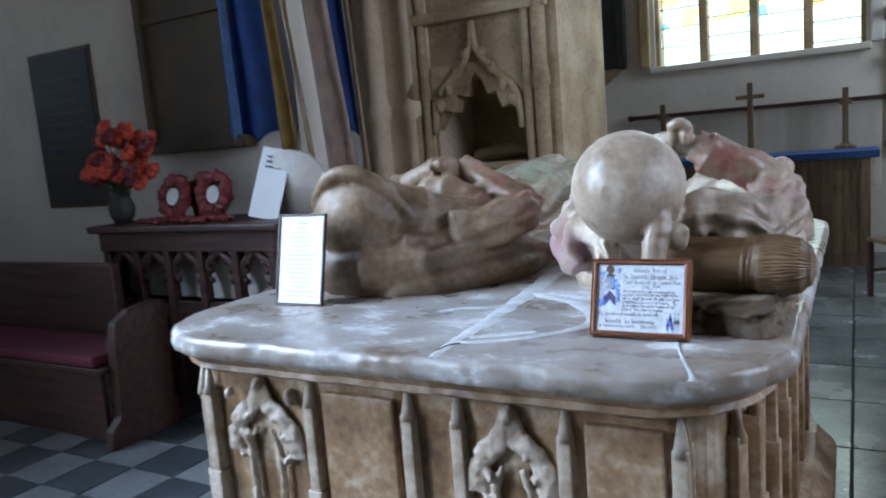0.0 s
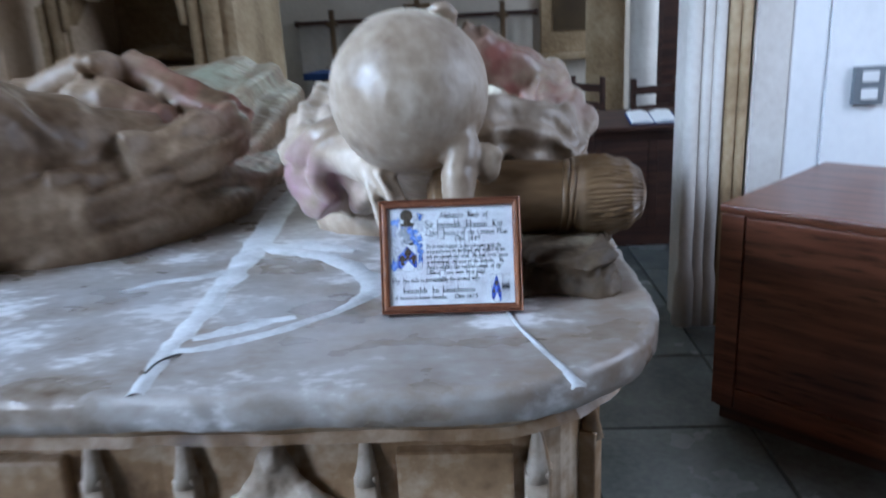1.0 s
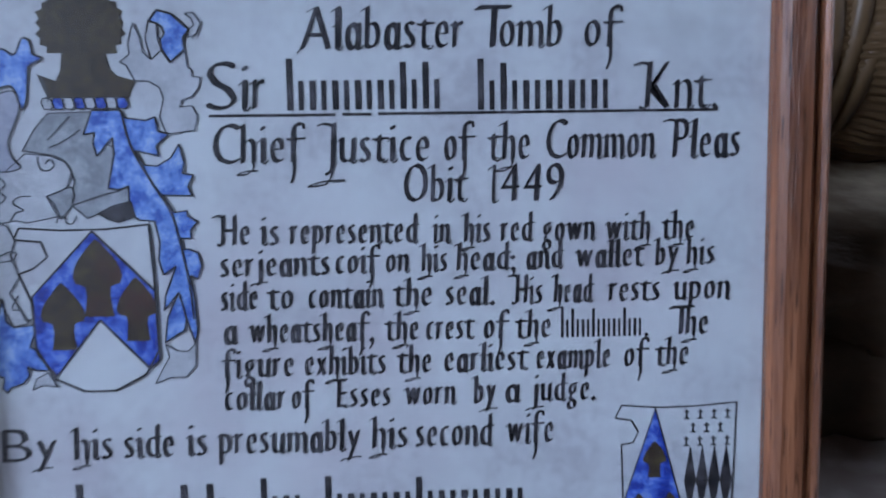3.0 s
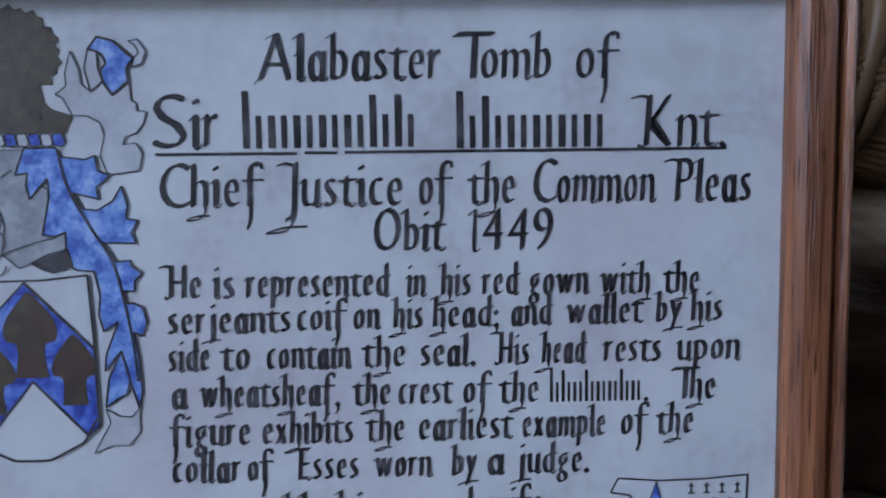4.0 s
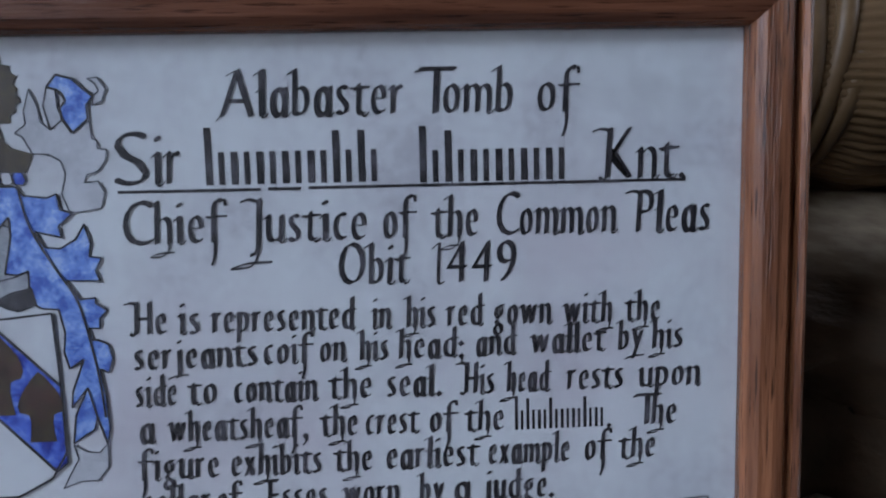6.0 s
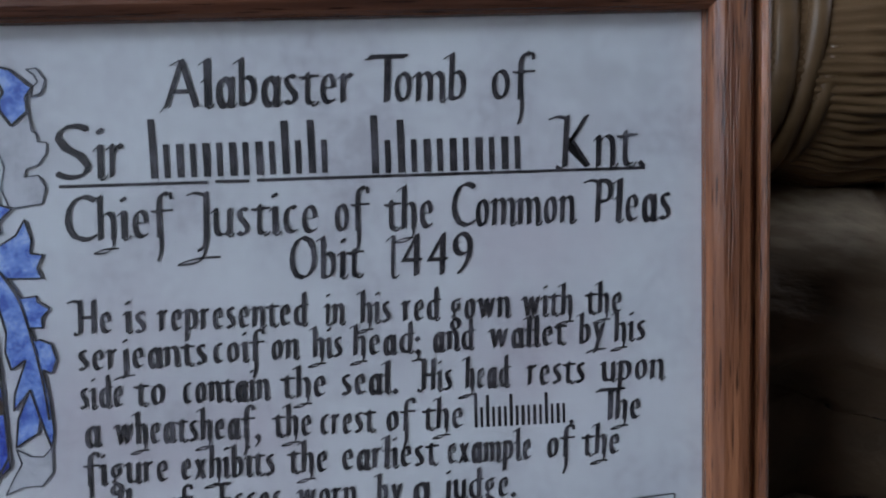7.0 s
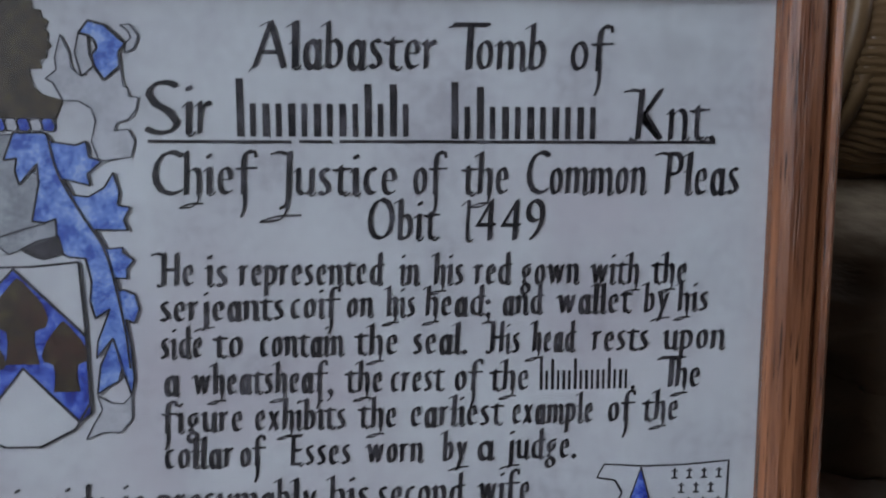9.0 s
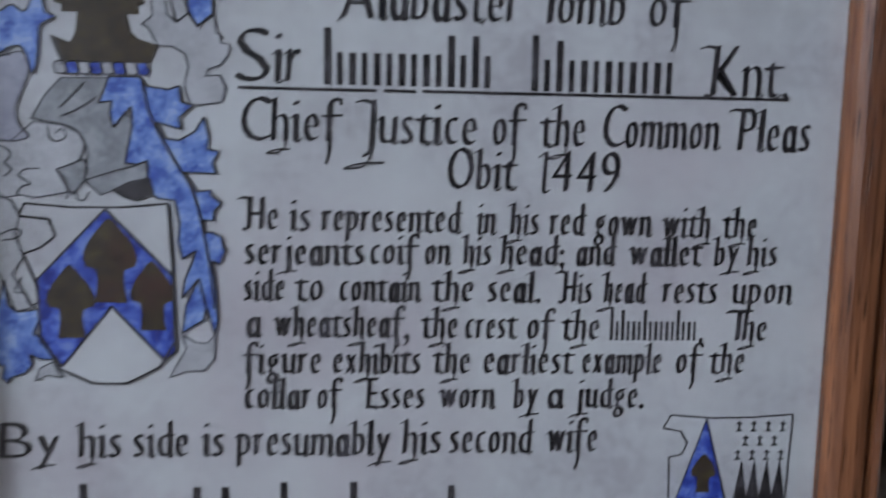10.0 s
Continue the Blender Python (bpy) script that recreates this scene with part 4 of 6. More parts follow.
        if ch == "J":
            pen(bm, [(r - 0.12 * xh, y + 0.4 * xh), (r - 0.14 * xh, y - 0.3 * xh), (m - 0.2 * xh, y - 0.85 * xh), (m - 0.95 * xh, y - 0.95 * xh), (m - 0.3 * xh, y - 0.76 * xh), (r + 0.35 * xh, y - 0.72 * xh)], nibu * 1.1)
        top = y + xh * (1.06 + 0.46 * tall)
        if ch in FLAGGED or ch == "J":
            e = r - 0.14 * xh if ch == "J" else l + 0.16 * xh
            pen(bm, [(e - 0.58 * xh, top - 0.06 * xh), (e - 0.28 * xh, top + 0.02 * xh), (e + 0.04 * xh, top - 0.06 * xh)], nibu * 1.25)
        if ch in "HK":
            pen(bm, [(l + 0.06 * xh, y + 0.3 * xh), (l - 0.02 * xh, y + 0.02 * xh), (l - 0.22 * xh, y + 0.08 * xh)], nibu * 1.1)
        if ch == "A":
            pen(bm, [(l + 0.02 * xh, y + 0.1 * xh), (l - 0.14 * xh, y - 0.1 * xh)], nibu * 0.8)
            pen(bm, [(m - 0.32 * xh, top - 0.14 * xh), (m + 0.02 * xh, top + 0.04 * xh)], nibu * 0.9)
        if ch == "T":
            pen(bm, [(l - 0.05 * xh, top - 0.1 * xh), (m, top + 0.02 * xh), (r + 0.1 * xh, top + 0.02 * xh)], nibu * 1.0)
    return bm


def write_line(words, v0, v1, xh, tall=1.12):
    rng = random.Random(int(v0 * 10))
    a, b = words[0][1], words[-1][2]
    for text, u0, u1 in words:
        v = v0 + (v1 - v0) * (u0 - a) / (b - a)
        part("lettering", write_word(text, u0 / 1000, u1 / 1000, v / 1000, xh / 1000, rng, tall), M_INK, paper)


write_line([('Alabaster', -15.3, 21.0), ('Tomb', 23.8, 43.1), ('of', 48.2, 56.9)], 142.99, 142.85, 5.73)
write_line([('Sir', -36.5, -23.6), ('#######', -19.3, 16.1), ('######', 23.4, 54.4), ('Knt.', 59.7, 79.0)], 129.96, 128.72, 6.50)
write_line([('Chief', -35.7, -15.0), ('Justice', -10.6, 12.8), ('of', 16.2, 23.0), ('the', 26.5, 35.7), ('Common', 39.4, 64.9), ('Pleas', 66.7, 84.3)], 118.00, 117.83, 5.47)
write_line([('Obit', 6.8, 21.6), ('1449', 26.4, 43.4)], 108.65, 108.14, 5.31)
write_line([('He', -36.4, -28.2), ('is', -26.2, -21.6), ('represented', -19.6, 10.1), ('in', 13.1, 17.6), ('his', 20.0, 26.5), ('red', 28.5, 36.6), ('gown', 38.5, 51.1), ('with', 52.9, 63.6), ('the', 66.6, 73.9)], 99.65, 99.03, 4.20)
write_line([('serjeants', -35.2, -10.4), ('coif', -9.1, 1.1), ('on', 2.4, 8.1), ('his', 10.2, 16.5), ('head;', 18.2, 32.2), ('and', 34.8, 43.4), ('wallet', 45.9, 62.4), ('by', 64.5, 70.3), ('his', 71.8, 78.8)], 92.49, 93.17, 4.00)
write_line([('side', -35.4, -27.1), ('to', -24.6, -19.0), ('contain', -15.5, 1.9), ('the', 4.2, 12.8), ('seal.', 16.0, 27.3), ('His', 30.8, 38.5), ('head', 40.8, 50.4), ('rests', 53.6, 66.0), ('upon', 69.0, 83.1)], 84.74, 84.83, 4.17)
write_line([('a', -35.1, -31.6), ('wheatsheaf,', -29.6, -0.8), ('the', 2.1, 9.6), ('crest', 11.3, 22.6), ('of', 24.7, 30.6), ('the', 32.4, 40.4), ('########.', 42.5, 64.5), ('The', 68.4, 77.6)], 77.01, 76.46, 4.20)
write_line([('figure', -35.6, -19.4), ('exhibits', -16.9, 1.8), ('the', 4.7, 12.4), ('earliest', 15.4, 35.2), ('example', 37.0, 54.4), ('of', 57.7, 63.5), ('the', 65.4, 73.0)], 69.00, 69.25, 4.24)
write_line([('collar', -35.6, -21.6), ('of', -20.2, -15.0), ('Esses', -11.3, 2.7), ('worn', 5.7, 18.3), ('by', 21.8, 27.4), ('a', 29.6, 33.6), ('judge.', 36.1, 50.9)], 61.28, 61.49, 4.16)
write_line([('By', -86.8, -74.6), ('his', -71.1, -61.7), ('side', -59.1, -47.7), ('is', -45.1, -40.1), ('presumably', -37.9, -4.6), ('his', -2.4, 6.5), ('second', 8.4, 26.8), ('wife', 29.5, 40.9)], 50.47, 51.47, 4.80)
write_line([('######', -71.5, -35.5), ('##', -28.8, -18.4), ('#########', -13.8, 34.3)], 34.62, 34.83, 5.82)
write_line([('of', -83.8, -78.9), ('#####', -75.9, -56.9), ('##', -55.2, -49.3), ('####', -47.6, -32.0), ('######,', -28.7, -4.2), ('Obit', 3.9, 18.6), ('1475', 21.4, 37.8)], 25.90, 25.88, 4.05)
under = bmesh.new()
for a, b in ((-0.0361, -0.008), (-0.0065, 0.0), (0.0015, 0.079)):
    pen(under, [(a, 0.1288), (b, 0.1287)], 0.0008, 1.3, 0.75)
part("underline", under, M_INK, paper)


# ---- painted arms on the paper ----
from mathutils import geometry


def flat(points, layer):
    bm = bmesh.new()
    vs = [bm.verts.new((x / 1000, -INK_H * layer, z / 1000)) for x, z in points]
    for a, b, c in geometry.tessellate_polygon([[Vector((x, z, 0)) for x, z in points]]):
        if len({a, b, c}) == 3:
            bm.faces.new((vs[a], vs[b], vs[c]))
    return bm


def outlined(name, points, mat, layer, line=0.0005, ink=None, curved=False):
    """A painted patch with its drawn outline."""
    pts = [(p.x, p.y) for p in smooth_path([(x, z, 0) for x, z in (*points, points[0])], 4)[:-1]] if curved else points
    ob = part(name, flat(pts, layer), mat, paper)
    bm = bmesh.new()
    loop = [*pts, pts[0]]
    for a, b in zip(loop, loop[1:]):
        pen(bm, [(a[0] / 1000, a[1] / 1000), (b[0] / 1000, b[1] / 1000)], line, layer + 0.6, 0.7)
    part("drawn_outline", bm, ink or M_INK, ob)
    return ob


def wheat(x, z, s, layer, mat):
    """A painted garb: pointed bushy head, tied waist, spread foot."""
    half = [(0.0, 1.38), (0.2, 1.2), (0.42, 0.92), (0.66, 0.6), (0.8, 0.3), (0.86, 0.05), (0.78, -0.18), (0.6, -0.22), (0.44, -0.3), (0.4, -0.6), (0.44, -1.0), (0.5, -1.34)]
    wob = [1 + 0.03 * math.sin(7 * k + x) for k in range(len(half))]
    pts = [(x + s * a * w, z + s * b) for (a, b), w in zip(half, wob)] + [(x - s * a * w, z + s * b) for (a, b), w in reversed(list(zip(half, wob))[1:])]
    return part("painted_wheatsheaf", flat(pts, layer), mat, paper)


# crest: a large garb on a twisted wreath
crest = []
for k in range(37):
    t = radians(-38 + 256 * k / 36)
    q = 9.3 * (1.0 + 0.045 * (-1) ** k + 0.03 * math.sin(5 * k))
    crest.append((-63.1 + q * math.cos(t), 148.6 + q * 0.98 * math.sin(t)))
crest += [(-67.5, 142.9), (-68.0, 139.0), (-69.1, 136.9), (-73.1, 138.4), (-71.2, 133.3), (-53.4, 133.1), (-51.8, 136.7), (-55.7, 137.9), (-57.1, 139.2), (-57.9, 142.6)]
part("painted_wheatsheaf", flat(crest, 1.2), M_BROWN, paper, "dark brown painted wheatsheaf crest")
for k in range(8):
    x = -72.0 + 2.32 * k
    outlined("wreath_twist", [(x, 130.8), (x + 1.6, 130.7), (x + 2.2, 131.6), (x + 1.5, 133.2), (x - 0.1, 133.2), (x - 0.5, 132.2)], (M_PALEWASH, M_DEEPBLUE)[k % 2], 1.8, 0.00035)

# helm
outlined("painted_helm", [(-71.2, 129.9), (-61.5, 130.1), (-60.3, 123.7), (-55.3, 121.2), (-54.6, 111.8), (-54.6, 110.2), (-64.0, 106.5), (-67.3, 109.4), (-66.4, 115.1), (-67.0, 117.4), (-68.6, 119.6), (-71.3, 120.7), (-77.4, 121.7), (-74.4, 126.5)], M_GREY, 1.1, 0.0004, M_PENCIL)
outlined("helm_cheek", [(-72.8, 111.6), (-67.1, 113.7), (-66.5, 111.7), (-67.3, 109.4), (-69.8, 106.4), (-71.2, 109.9)], M_GREY, 1.3, 0.0004, M_PENCIL)
outlined("helm_gorget", [(-61.7, 107.5), (-58.2, 109.3), (-54.2, 110.1), (-53.4, 106.7), (-57.2, 105.4), (-59.2, 106.0)], M_INK, 1.5, 0.0003)

# mantling
inner_edge = [(-61.7, 130.4), (-63.8, 125.1), (-61.3, 125.5), (-61.8, 123.1), (-61.1, 120.3), (-59.0, 122.8), (-57.5, 124.4), (-57.4, 120.5), (-59.1, 113.1), (-56.6, 112.8), (-54.5, 113.6), (-54.6, 110.5), (-53.6, 106.6), (-52.5, 105.9), (-49.2, 105.6), (-48.3, 100.8), (-48.8, 96.9), (-47.9, 93.4), (-45.0, 95.3), (-47.7, 88.6), (-48.1, 85.2), (-44.7, 89.3), (-47.4, 83.7), (-48.3, 77.7), (-45.8, 79.4), (-43.9, 80.4), (-43.2, 83.1), (-41.5, 77.4)]
outer_edge = [(-40.8, 80.6), (-41.1, 87.5), (-41.9, 93.1), (-40.3, 92.3), (-39.2, 95.2), (-39.9, 98.2), (-42.0, 99.2), (-43.0, 99.0), (-43.6, 101.6), (-41.3, 101.5), (-41.3, 103.5), (-39.7, 105.2), (-42.0, 106.8), (-41.8, 107.8), (-44.8, 107.5), (-47.2, 111.4), (-40.6, 111.2), (-41.4, 113.3), (-40.1, 115.8), (-42.5, 116.2), (-42.0, 118.8), (-43.0, 122.7), (-44.9, 119.7), (-48.0, 117.9), (-50.9, 118.2), (-52.7, 121.4), (-47.5, 120.1), (-48.0, 122.4), (-45.1, 124.9), (-47.5, 125.7), (-47.9, 128.8), (-49.9, 128.0), (-54.3, 128.6), (-55.6, 130.4)]
outlined("mantling", inner_edge + outer_edge, M_BLUE, 1.9, 0.0005)
vein = bmesh.new()
pen(vein, [(-0.0553, 0.1302), (-0.0536, 0.1225), (-0.0495, 0.1145), (-0.0455, 0.1075), (-0.0435, 0.099), (-0.0422, 0.091), (-0.0415, 0.083)], 0.0005, 3.0, 0.8)
pen(vein, [(-0.0432, 0.0831), (-0.0441, 0.087), (-0.0447, 0.0893)], 0.0004, 3.0, 0.8)
part("drawn_vein", vein, M_INK, paper)
# top corner: a curled blue leaf over pale ones
outlined("mantling", [(-51.9, 136.7), (-53.6, 140.1), (-55.0, 140.8), (-52.8, 142.5), (-53.0, 144.9), (-51.7, 149.2), (-50.3, 145.9), (-50.0, 143.0), (-48.1, 141.3), (-45.7, 143.3), (-43.9, 140.7), (-40.6, 143.0), (-40.3, 139.5), (-39.4, 139.1), (-39.4, 137.5), (-37.6, 137.3), (-38.0, 135.1), (-39.6, 133.1), (-41.8, 132.4), (-42.4, 130.9), (-39.7, 131.1), (-38.5, 128.9), (-39.4, 125.7), (-42.2, 125.3), (-44.7, 125.0), (-45.7, 125.3), (-46.9, 128.8), (-45.9, 132.7), (-46.6, 135.2), (-49.0, 136.6)], M_PALEWASH, 1.3, 0.00038, M_PENCIL)
outlined("mantling", [(-48.1, 141.3), (-49.2, 145.9), (-48.3, 149.5), (-46.6, 149.1), (-46.5, 145.8), (-45.7, 143.3)], M_PALEWASH, 1.5, 0.00045, M_INK)
outlined("mantling", [(-48.3, 149.5), (-46.4, 151.9), (-43.3, 151.1), (-41.0, 148.9), (-39.5, 147.7), (-40.9, 146.0), (-40.8, 143.3), (-43.9, 140.6), (-45.7, 143.3), (-46.0, 145.4), (-44.9, 146.8), (-45.4, 148.2), (-46.6, 149.1)], M_BLUE, 2.2, 0.0006)
outlined("mantling", [(-40.4, 151.1), (-38.5, 151.3), (-37.0, 149.1), (-37.9, 146.7), (-39.8, 145.9), (-39.5, 147.7), (-38.4, 148.7), (-39.0, 150.1)], M_PALEWASH, 1.6, 0.0004, M_PENCIL)
# the other side: a blue leaf above, a lilac lining, pale ragged folds, a blue leaf below
outlined("mantling", [(-86.5, 138.1), (-86.7, 141.4), (-84.8, 143.6), (-82.5, 142.6), (-80.2, 143.9), (-77.6, 142.7), (-75.8, 146.0), (-74.2, 145.5), (-73.7, 142.8), (-71.9, 141.8), (-74.7, 140.1), (-75.1, 137.3), (-75.7, 132.9), (-76.7, 130.6), (-77.3, 132.3), (-77.9, 134.5), (-79.0, 135.9), (-81.2, 135.5), (-82.9, 134.4), (-85.0, 134.9)], M_BLUE, 1.9, 0.0005, None, True)
outlined("mantling", [(-86.2, 132.6), (-82.9, 133.8), (-78.5, 134.8), (-77.3, 131.7), (-78.8, 127.3), (-80.3, 123.9), (-79.7, 120.3), (-77.9, 118.1), (-81.5, 117.1), (-84.7, 118.2), (-86.2, 122.6)], M_LILAC, 1.4, 0.00045, M_PENCIL, True)
outlined("mantling", [(-87.0, 117.0), (-81.5, 117.1), (-76.9, 121.1), (-71.3, 120.5), (-68.0, 119.0), (-67.0, 116.8), (-68.2, 113.4), (-72.8, 111.6), (-70.5, 107.0), (-77.5, 105.7), (-79.7, 106.3), (-83.1, 105.7), (-86.4, 107.9)], M_PALEWASH, 1.05, 0.00035, M_PENCIL)
outlined("mantling", [(-86.8, 106.5), (-82.0, 105.2), (-80.4, 102.0), (-81.6, 98.4), (-80.0, 93.6), (-82.4, 90.0), (-80.4, 86.2), (-78.6, 83.0), (-82.0, 82.2), (-84.4, 88.0), (-86.6, 94.0)], M_PALEWASH, 1.15, 0.0004, M_PENCIL)
outlined("mantling", [(-84.1, 88.8), (-83.5, 83.5), (-81.9, 82.1), (-77.4, 82.6), (-77.2, 80.9), (-78.7, 77.5), (-76.5, 76.4), (-74.7, 72.0), (-77.2, 72.0), (-79.5, 73.0), (-79.2, 70.9), (-80.7, 69.1), (-83.7, 68.1), (-84.2, 66.9), (-85.4, 68.1), (-84.8, 70.5), (-87.7, 71.5), (-88.1, 76.3), (-86.1, 81.1)], M_BLUE, 1.9, 0.0005)
outlined("mantling", [(-77.7, 70.1), (-75.0, 71.5), (-73.1, 68.1), (-76.2, 68.6), (-78.7, 67.5)], M_PALEWASH, 1.4, 0.0004, M_PENCIL)
outlined("mantling", [(-41.5, 77.4), (-43.2, 75.6), (-45.6, 75.8), (-48.3, 77.4), (-47.5, 74.4), (-49.2, 71.6), (-51.0, 68.2), (-47.5, 69.6), (-44.0, 69.6), (-41.6, 72.4)], M_PALEWASH, 1.4, 0.0004, M_PENCIL)
fine = bmesh.new()
for a in ([(-71.7, 124.0), (-69.4, 126.3), (-66.6, 129.2)], [(-71.3, 122.4), (-68.4, 123.6), (-64.4, 126.2)], [(-77.4, 121.7), (-71.3, 120.7), (-68.6, 119.6), (-67.0, 117.4), (-67.3, 114.5), (-69.4, 112.8), (-72.8, 111.6)],
          [(-74.1, 120.4), (-73.7, 117.8), (-72.0, 117.3), (-70.6, 118.4), (-71.4, 119.8), (-72.5, 118.8)], [(-72.3, 137.9), (-71.3, 135.2), (-70.9, 132.4)], [(-71.0, 105.6), (-70.2, 107.0), (-69.0, 106.8), (-68.7, 105.6), (-67.4, 105.4), (-66.4, 107.1)],
          [(-85.0, 116.5), (-82.6, 115.7), (-81.6, 114.3), (-82.8, 112.8), (-81.7, 111.4), (-83.1, 110.0)], [(-76.1, 111.7), (-78.9, 111.5), (-80.1, 110.1), (-78.0, 108.6), (-79.7, 108.0), (-80.9, 106.3)],
          [(-84.6, 98.1), (-81.7, 99.3), (-80.3, 98.8), (-81.3, 97.4), (-84.1, 97.0)], [(-80.5, 89.4), (-82.0, 86.4), (-80.1, 85.9), (-79.0, 83.5), (-76.7, 84.7)], [(-67.3, 109.4), (-61.0, 111.5), (-56.5, 112.6)]):
    pen(fine, [(x / 1000, z / 1000) for x, z in a], 0.0004, 2.2, 0.8)
part("drawn_line", fine, M_PENCIL, paper)

# shield with its notch, a blue chevron and three garbs
shield = [(-79.3, 104.6), (-70.0, 103.9), (-60.0, 104.0), (-50.6, 104.9), (-50.0, 92.0), (-49.8, 76.0), (-53.0, 70.5), (-60.0, 66.9), (-67.0, 66.9), (-73.5, 70.0),
          (-77.2, 77.0), (-77.6, 88.0), (-80.0, 94.2), (-76.5, 95.5), (-73.4, 98.0), (-74.6, 101.4), (-80.6, 102.0)]
outlined("shield", shield, M_PAPER, 2.3, 0.00065)
outlined("chevron", [(-63.3, 103.6), (-49.9, 89.8), (-49.7, 73.8), (-52.0, 71.9), (-62.6, 83.4), (-73.0, 70.6), (-77.2, 76.0), (-77.4, 89.0)], M_DEEPBLUE, 2.7, 0.00055)
for x, z, s in ((-62.6, 92.9, 6.5), (-70.8, 84.3, 5.7), (-54.2, 85.6, 5.4)):
    wheat(x, z, s, 3.2, M_BROWN)

# small impaled shield
small = [(57.2, 59.9), (66.0, 59.2), (75.0, 59.3), (84.8, 60.0), (84.2, 40.0), (83.6, 24.5), (79.0, 20.3), (70.0, 18.9), (61.5, 20.6), (58.0, 25.0), (57.4, 45.0), (57.2, 50.3),
         (60.0, 50.8), (61.2, 53.4), (59.6, 56.2), (55.6, 56.9)]
outlined("shield", small, M_PAPER, 1.2, 0.0005)
outlined("chevron", [(65.3, 59.0), (71.6, 36.0), (72.0, 21.0), (69.5, 20.0), (65.2, 35.0), (60.8, 21.5), (58.2, 26.0), (58.2, 37.5)], M_DEEPBLUE, 1.6, 0.0004)
for x, z, s in ((65.2, 46.5, 3.3), (61.4, 35.0, 2.4), (69.0, 35.0, 2.4)):
    wheat(x, z, s, 2.1, M_BROWN)
for k in range(4):
    outlined("indented_bar", [(72.4 + 2.9 * k, 41.0), (73.8 + 2.9 * k, 49.5), (75.2 + 2.9 * k, 41.0), (73.8 + 2.9 * k, 33.5)], M_INK, 1.7, 0.0002)
spots = bmesh.new()
for r in range(8):
    for c in range(4):
        x, z = 72.8 + 3.3 * c + (1.6 if r % 2 else 0), (57.4 - 3.3 * r) if r < 3 else (57.4 - 3.3 * r - 8.5)
        if z < 22 or x > 84 or (34 < z < 49):
            continue
        pen(spots, [(x / 1000, (z + 1.1) / 1000), (x / 1000, (z - 1.0) / 1000)], 0.0006, 1.6, 0.8)
        pen(spots, [((x - 0.7) / 1000, (z + 0.5) / 1000), ((x + 0.7) / 1000, (z + 0.5) / 1000)], 0.0004, 1.6, 0.8)
        pen(spots, [((x - 0.7) / 1000, (z - 1.1) / 1000), ((x + 0.7) / 1000, (z - 1.1) / 1000)], 0.0005, 1.6, 0.8)
part("ermine_spots", spots, M_INK, paper)

# ---- second notice standing on the slab ----
# print colour lightened for the glare that washes out the sheet
M_FAINT = paint("overexposed_print", (0.5, 0.5, 0.53), 0.7, 0.2, 30)
notice = holder("notice_frame", pose(-1.046, 0.15, Z + 0.001, -13.5, 0, 0.5), "slim dark frame holding a printed white notice", "notice")
NW, NH = 0.0885, 0.272
bm = bmesh.new()
for b in ((-NW, NW, 0, 0.006), (-NW, NW, NH - 0.006, NH)):
    add_box(bm, b[0], b[1], -0.004, 0.008, b[2], b[3], 0.001)
for s in (-1, 1):
    add_box(bm, s * NW - 0.003 - 0.003 * s, s * NW + 0.003 - 0.003 * s, -0.004, 0.008, 0.006, NH - 0.006, 0.001)
part("frame", bm, M_DARKWOOD, notice)
sheet = part("paper", box(-NW + 0.005, NW - 0.005, 0.0, 0.003, 0.005, NH - 0.005), M_WHITEPAPER, notice, "white printed paper")
rng = random.Random(4)
for k in range(17):
    v = NH - 0.03 - 0.0135 * k
    w = rng.uniform(0.03, 0.062) * (0.5 if k in (0, 1, 2, 6) else 1)
    bm = box(-w, w, -0.0006, 0.0, v, v + (0.005 if k == 0 else 0.0028))
    part("print_line", bm, M_FAINT, sheet)
part("strut", box(-0.02, 0.02, 0.009, 0.013, 0.004, 0.16), M_DARKWOOD, notice)

# ---- east end ----
window = holder("window_1", pose(0, 0, 0), "pale stained glass window with stone mullions", "window", kind="structure")
lights = 4
step = (WX1 - WX0) / lights
for i in range(lights + 1):
    x = WX0 + step * i
    part("mullion", box(x - 0.045, x + 0.045, 7.24, 7.44, WZ0, WZ1, bevel=0.018), M_STONE, window)
part("window_sill", box(WX0 - 0.05, WX1 + 0.05, 7.12, 7.5, WZ0 - 0.07, WZ0 + 0.002, bevel=0.015), M_PLASTER, window)
for i in range(lights):
    x0, x1 = WX0 + step * i + 0.046, WX0 + step * (i + 1) - 0.046
    p = part("pane", box(x0, x1, 7.34, 7.345, WZ0, WZ0 + 0.42), M_PLAINGLASS, window, "pale leaded glass")
    p.visible_shadow = False
    p = part("pane", box(x0, x1, 7.34, 7.345, WZ0 + 0.425, WZ1), M_STAINED, window, "coloured leaded glass")
    p.visible_shadow = False
    for k in range(12):
        z = WZ0 + 0.21 * k + 0.06 * (i % 2)
        part("lead_bar", box(x0, x1, 7.332, 7.35, z + 0.001, z + 0.012), M_LEAD, window)
part("window_arch", box(WX0 - 0.16, WX0 - 0.046, 7.13, 7.4, WZ0, WZ1, bevel=0.02), M_STONE, window)
part("window_arch", box(WX1 + 0.046, WX1 + 0.16, 7.13, 7.4, WZ0, WZ1, bevel=0.02), M_PALE, window)

